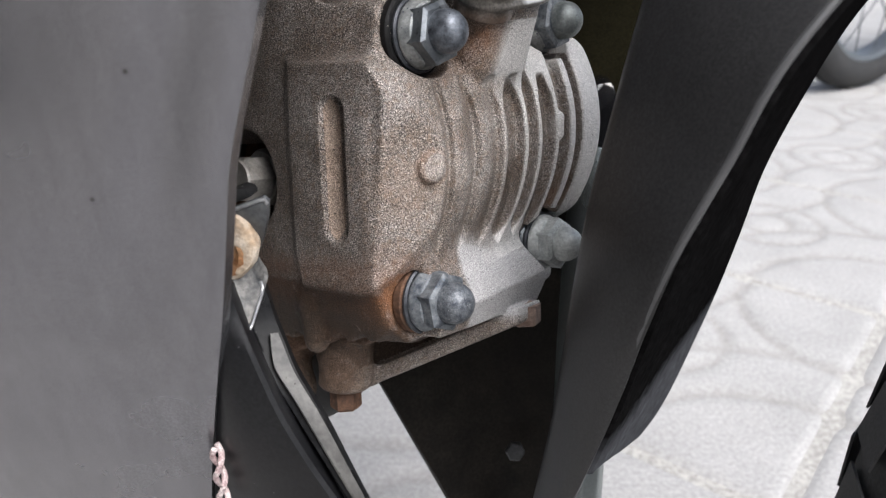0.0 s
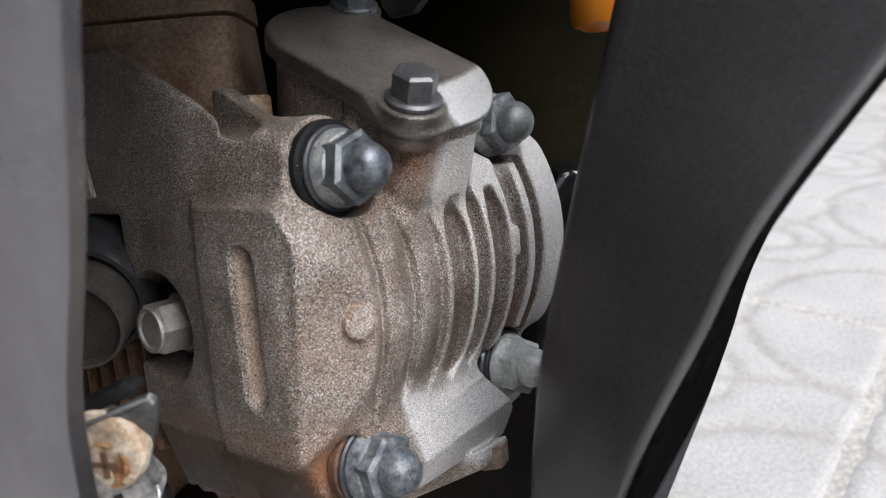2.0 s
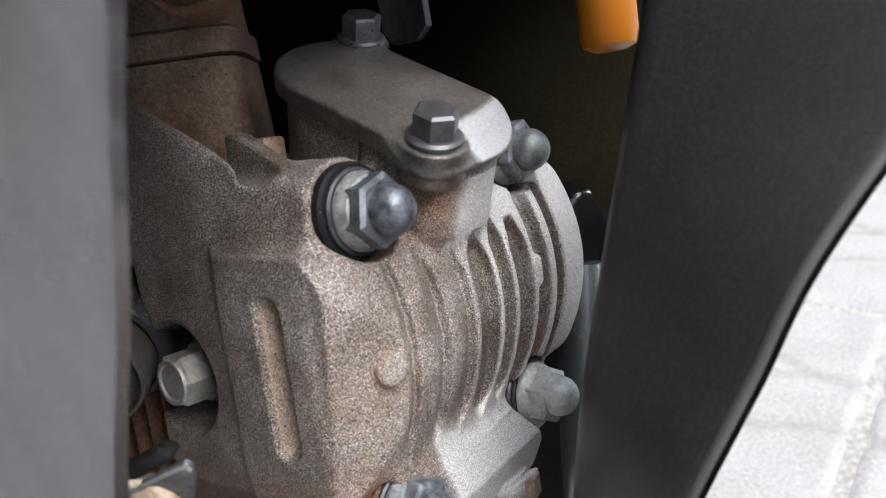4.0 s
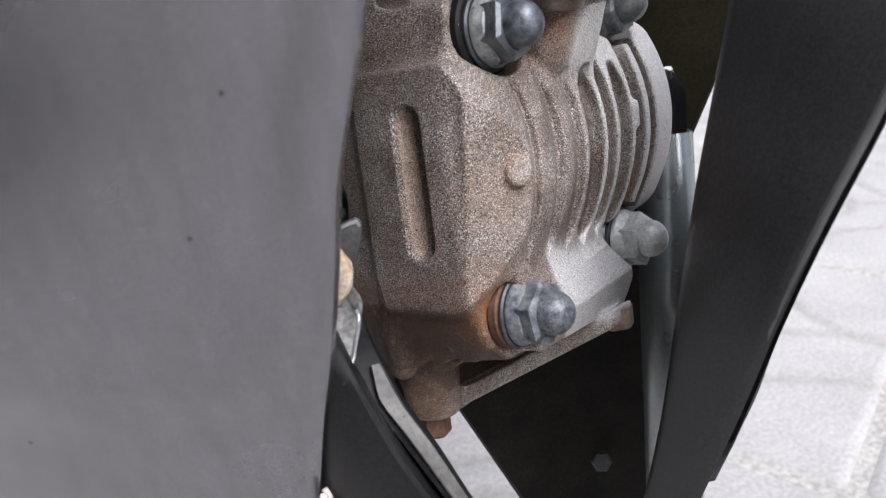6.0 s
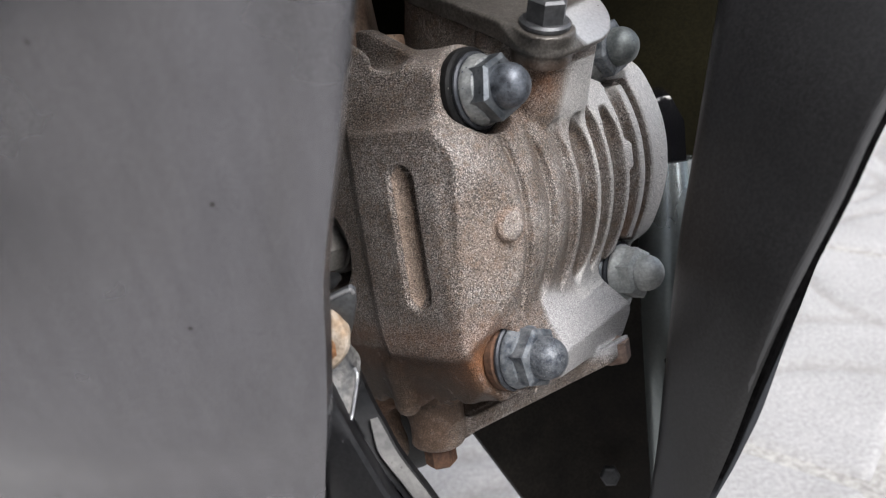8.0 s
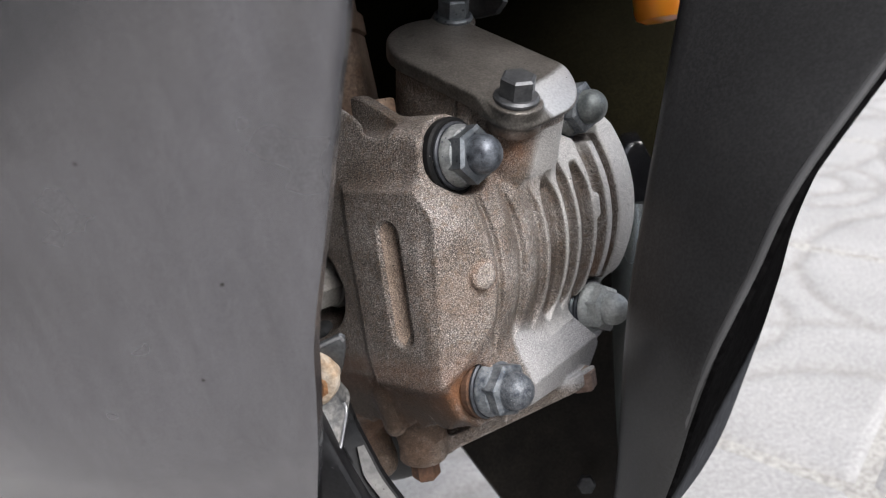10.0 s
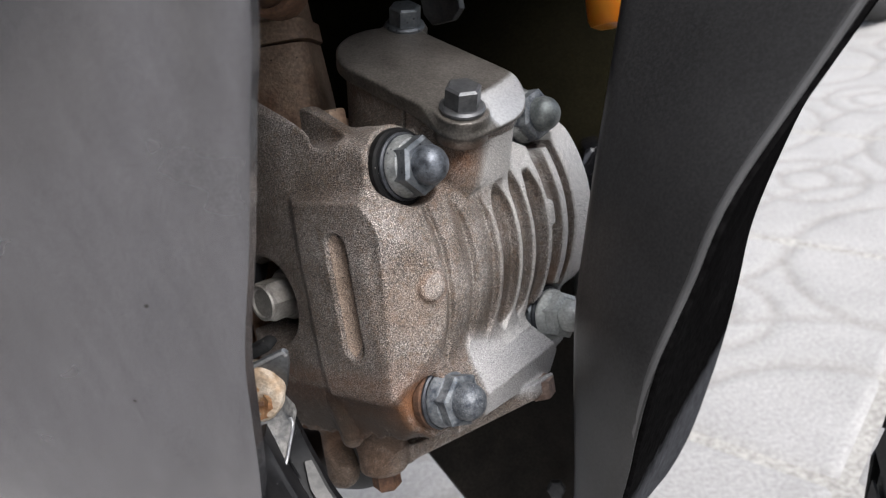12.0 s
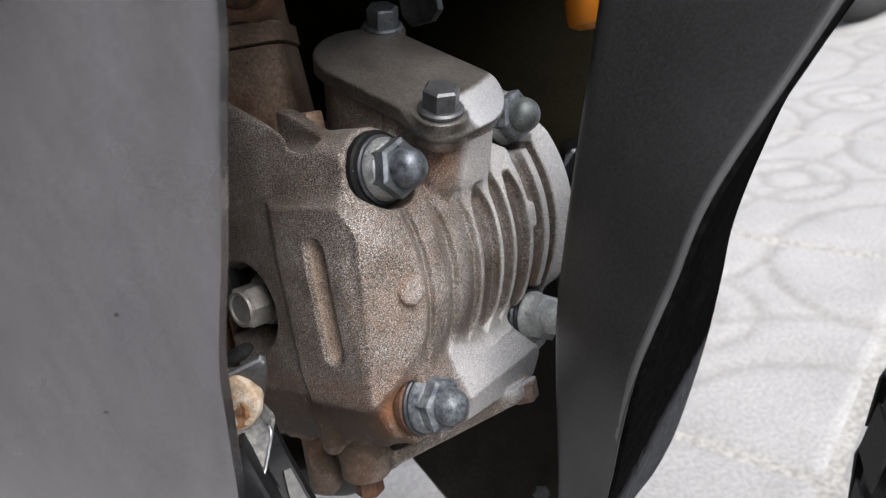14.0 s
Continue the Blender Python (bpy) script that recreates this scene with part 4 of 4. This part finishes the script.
hexagon(bm, (0.0265, 0.2245, 0.264), (-0.1, -0.9, 0.4), 6.0, 4.0)
part("bolt", bm, steel_dark, motorcycle, "dull steel hex bolt on the inner cowl", sharp=25)

# twisted thread caught at the fairing's lower corner
bm = bmesh.new()
for k in (0, 1):
    sweep(bm, [Vector((-0.0458 + 0.0009 * math.sin(u * 9 + k * math.pi), 0.1235 + 0.0009 * math.cos(u * 9 + k * math.pi), 0.3485 - 0.016 * u)) for u in (i / 20 for i in range(21))], 0.00065, 7)
tagged(part("thread", bm, pink, None), "twisted pink and white thread caught on the fairing", "thread")

# gloss black steel strip, its pale reflection put into the colour, with the block at its head
bm = bmesh.new()
line = smooth_line([(0.0505, 0.2325, 0.376), (0.0485, 0.222, 0.36), (0.0455, 0.206, 0.33), (0.0445, 0.197, 0.30), (0.044, 0.190, 0.26), (0.043, 0.185, 0.20)], 24)
rows = [[p + Vector((-0.006, 0.007, 0)), p + Vector((-0.0052, 0.003, 0)), p + Vector((-0.003, 0.0004, 0)), p + Vector((0.0, -0.0008, 0)), p + Vector((0.003, 0.0006, 0)), p + Vector((0.0048, 0.003, 0)), p + Vector((0.0054, 0.007, 0))] for p in line]
sheet(bm, rows, 0.003)
strip = part("frame_strip", bm, strip_reflection, motorcycle, "gloss black steel frame strip, its pale reflection painted in", sharp=40)
bm = bmesh.new()
slab(bm, [(0.045, 0.231, 0.374), (0.056, 0.231, 0.373), (0.0565, 0.236, 0.388), (0.053, 0.240, 0.396), (0.047, 0.240, 0.395), (0.0445, 0.236, 0.388)], (0.0, 0.012, 0.0), 0.0018)
part("clip", bm, black_gloss, strip)

# amber drain tube end
bm = bmesh.new()
top = eng(23.5, 52, 53.5)
turned(bm, top, EZ, [(0.0, -0.0005), (0.004, -0.0003), (0.0066, 0.001), (0.0072, 0.003), (0.0072, 0.03), (0.0064, 0.032), (0.0064, 0.06)], 24)
part("drain_tube", bm, amber, motorcycle, "amber plastic breather drain tube")
bm = bmesh.new()
sweep(bm, [top + EZ * 0.05, top + EZ * 0.09, top + EZ * 0.12 + EY * 0.03, top + EZ * 0.13 + EY * 0.11], 0.0055)
part("breather_hose", bm, black_rubber, motorcycle)
bm = bmesh.new()
slab(bm, [eng(-40, 40, 92), eng(-24, 40, 92), eng(-23, 40, 68), eng(-27, 40, 65), eng(-36, 40, 65), eng(-39, 40, 69)], EY * 0.003, 0.0008)
part("hanger_plate", bm, steel_dark, motorcycle, "dark steel hanger plate")


# front wheel
def wheel(parent, centre, axle, radius, width):
    bm = bmesh.new()
    x, y, z = frame_of(axle)
    c = Vector(centre)
    loops = []
    for i in range(96):
        t = i / 96 * math.tau
        d = x * math.cos(t) + y * math.sin(t)
        loops.append([c + d * (radius - width * 0.55 + width * 0.55 * math.cos(s)) + z * (width * 0.5 * math.sin(s)) for s in (-2.2 + j * 4.4 / 14 for j in range(15))])
    rings(bm, loops + [loops[0]], closed=False, cap=False)
    bmesh.ops.remove_doubles(bm, verts=bm.verts, dist=1e-5)
    for i in range(64):
        t = i / 64 * math.tau
        d, e = x * math.cos(t) + y * math.sin(t), -x * math.sin(t) + y * math.cos(t)
        for s in (-0.55, 0.0, 0.55):
            q = c + d * (radius - width * 0.55 + width * 0.56 * math.cos(s)) + z * (width * 0.5 * math.sin(s)) + e * (0.006 if s else -0.004)
            out = d * math.cos(s) + z * math.sin(s)
            side = out.cross(e)
            slab(bm, [q + e * 0.011 + side * 0.007, q - e * 0.008 + side * 0.010, q - e * 0.012 - side * 0.007, q + e * 0.007 - side * 0.010], out * 0.0008)
    w = part("wheel", bm, tyre_rubber, parent, "black tyre on a metal rim")
    bm = bmesh.new()
    loops = []
    for i in range(64):
        t = i / 64 * math.tau
        d = x * math.cos(t) + y * math.sin(t)
        ro = radius - width * 0.88
        loops.append([c + d * (ro + a) + z * h for a, h in ((0, -width * 0.36), (-0.012, -width * 0.3), (-0.016, 0), (-0.012, width * 0.3), (0, width * 0.36), (0.004, width * 0.3), (0.0, 0), (0.004, -width * 0.3))])
    rings(bm, loops + [loops[0]], cap=False)
    bmesh.ops.remove_doubles(bm, verts=bm.verts, dist=1e-5)
    part("rim", bm, zinc, w, "grey metal rim")
    bm = bmesh.new()
    turned(bm, c - z * 0.05, z, [(0.0, 0), (0.035, 0), (0.035, 0.02), (0.025, 0.03), (0.025, 0.07), (0.035, 0.08), (0.035, 0.1), (0.0, 0.1)], 24)
    part("hub", bm, zinc, w)
    for i in range(18):
        t = i / 18 * math.tau
        d, e = x * math.cos(t) + y * math.sin(t), -x * math.sin(t) + y * math.cos(t)
        bm = bmesh.new()
        sweep(bm, [c + d * 0.03 + z * (0.03 if i % 2 else -0.03), c + (d + e * 0.25).normalized() * (radius - width * 0.9)], 0.0018, 6)
        part("spoke", bm, zinc, w)
    return w


wheel(motorcycle, (0.333, -0.008, 0.285), (-0.693, -0.693, 0.2), 0.285, 0.075)

# ---- parked motorcycle beyond ----
other = tagged(root("parked_motorcycle", (1.3, 2.2, 0)), "parked motorcycle with a spoked wheel standing on the paving", "motorcycle")
wheel(other, (1.18, 2.02, 0.285), (-0.5, 0.85, 0.05), 0.285, 0.08)
bm = bmesh.new()
sweep(bm, smooth_line([(1.18, 1.97, 0.285), (1.26, 2.0, 0.42), (1.42, 2.06, 0.75)], 10), 0.018)
sweep(bm, smooth_line([(1.18, 2.07, 0.285), (1.26, 2.1, 0.42), (1.42, 2.16, 0.75)], 10), 0.018)
part("fork", bm, zinc, other)
bm = bmesh.new()
slab(bm, [(1.5, 2.1, 0.3), (1.9, 2.33, 0.28), (1.95, 2.36, 0.5), (1.55, 2.12, 0.62)], (-0.1, 0.17, 0), 0.03)
part("engine", bm, steel_dark, other)
wheel(other, (2.2, 2.62, 0.285), (-0.5, 0.85, 0.05), 0.285, 0.09)
bm = bmesh.new()
sweep(bm, smooth_line([(1.42, 2.12, 0.75), (1.6, 2.22, 0.6), (1.85, 2.36, 0.4), (2.2, 2.57, 0.285)], 12), 0.025)
part("frame", bm, black_gloss, other)

other.location = (1.16, 2.11, 0)

# ---- plain unseen walls behind the camera, added to cut light and darken reflections ----
bm = bmesh.new()
slab(bm, [(-0.8, -2.99, 0), (-0.8, 3.0, 0), (-0.8, 3.0, 3.0), (-0.8, -2.99, 3.0)], (-0.15, 0, 0), 0.01)
part("shade_wall_west", bm, plaster, None, "unseen plain grey plastered wall added to shape the light", kind="structure")
bm = bmesh.new()
slab(bm, [(-0.95, -3.0, 0), (1.2, -3.0, 0), (1.2, -3.0, 2.6), (-0.95, -3.0, 2.6)], (0, -0.15, 0), 0.01)
part("shade_wall_south", bm, plaster, None, "unseen plain grey plastered wall added to shape the light", kind="structure")

# ---- ground and paving ----
bm = bmesh.new()
bmesh.ops.create_grid(bm, x_segments=8, y_segments=8, size=150)
ground = part("ground", bm, joint_sand, None, "pale concrete paving reaching into the distance", kind="structure")
ground.location.z = -0.003

TILE = 0.40


def tile_height(u, v):
    """Raised rings and arcs pressed into a paving tile, u and v from 0 to 1."""
    edge = min(u, 1 - u, v, 1 - v)
    h = 0.0 if edge > 0.012 else -0.004 * (1 - edge / 0.012)
    groove = 0.0
    for cu, cv, r in ((0.5, 0.5, 0.09), (0.5, 0.5, 0.2), (0, 0, 0.4), (1, 0, 0.4), (0, 1, 0.4), (1, 1, 0.4), (0, 0, 0.62), (1, 1, 0.62)):
        d = abs(math.hypot(u - cu, v - cv) - r)
        groove = max(groove, math.exp(-(d / 0.02) ** 2))
    return h, groove


bm = bmesh.new()
N = 56
relief = [[tile_height(i / N, j / N) for j in range(N + 1)] for i in range(N + 1)]
vs = [[bm.verts.new(((i / N - 0.5) * TILE * 0.975, (j / N - 0.5) * TILE * 0.975, relief[i][j][0] - 0.003 * relief[i][j][1])) for j in range(N + 1)] for i in range(N + 1)]
for i in range(N):
    for j in range(N):
        bm.faces.new((vs[i][j], vs[i + 1][j], vs[i + 1][j + 1], vs[i][j + 1]))
tile_mesh = bpy.data.meshes.new("tile")
bm.to_mesh(tile_mesh)
bm.free()
tile_mesh.attributes.new("grime_shade", "FLOAT", "POINT").data.foreach_set("value", [0.6 * g for row in relief for _, g in row])
tile_mesh.materials.append(paving)
tile_mesh.shade_smooth()
pavement = tagged(root("pavement", (0, 0, 0)), "pale grey concrete paving tiles with pressed ring pattern", "paving", kind="structure")
turn = Matrix.Rotation(radians(51.9), 4, "Z")
start = Vector((0.517, 0.78, 0))
for i in range(-4, 10):
    for j in range(-6, 7):
        m = Matrix.Translation(start) @ turn @ Matrix.Translation(((i + 0.5) * TILE, (j + 0.5) * TILE, 0))
        ob = new("tile", tile_mesh)
        ob.parent = pavement
        ob.matrix_local = m
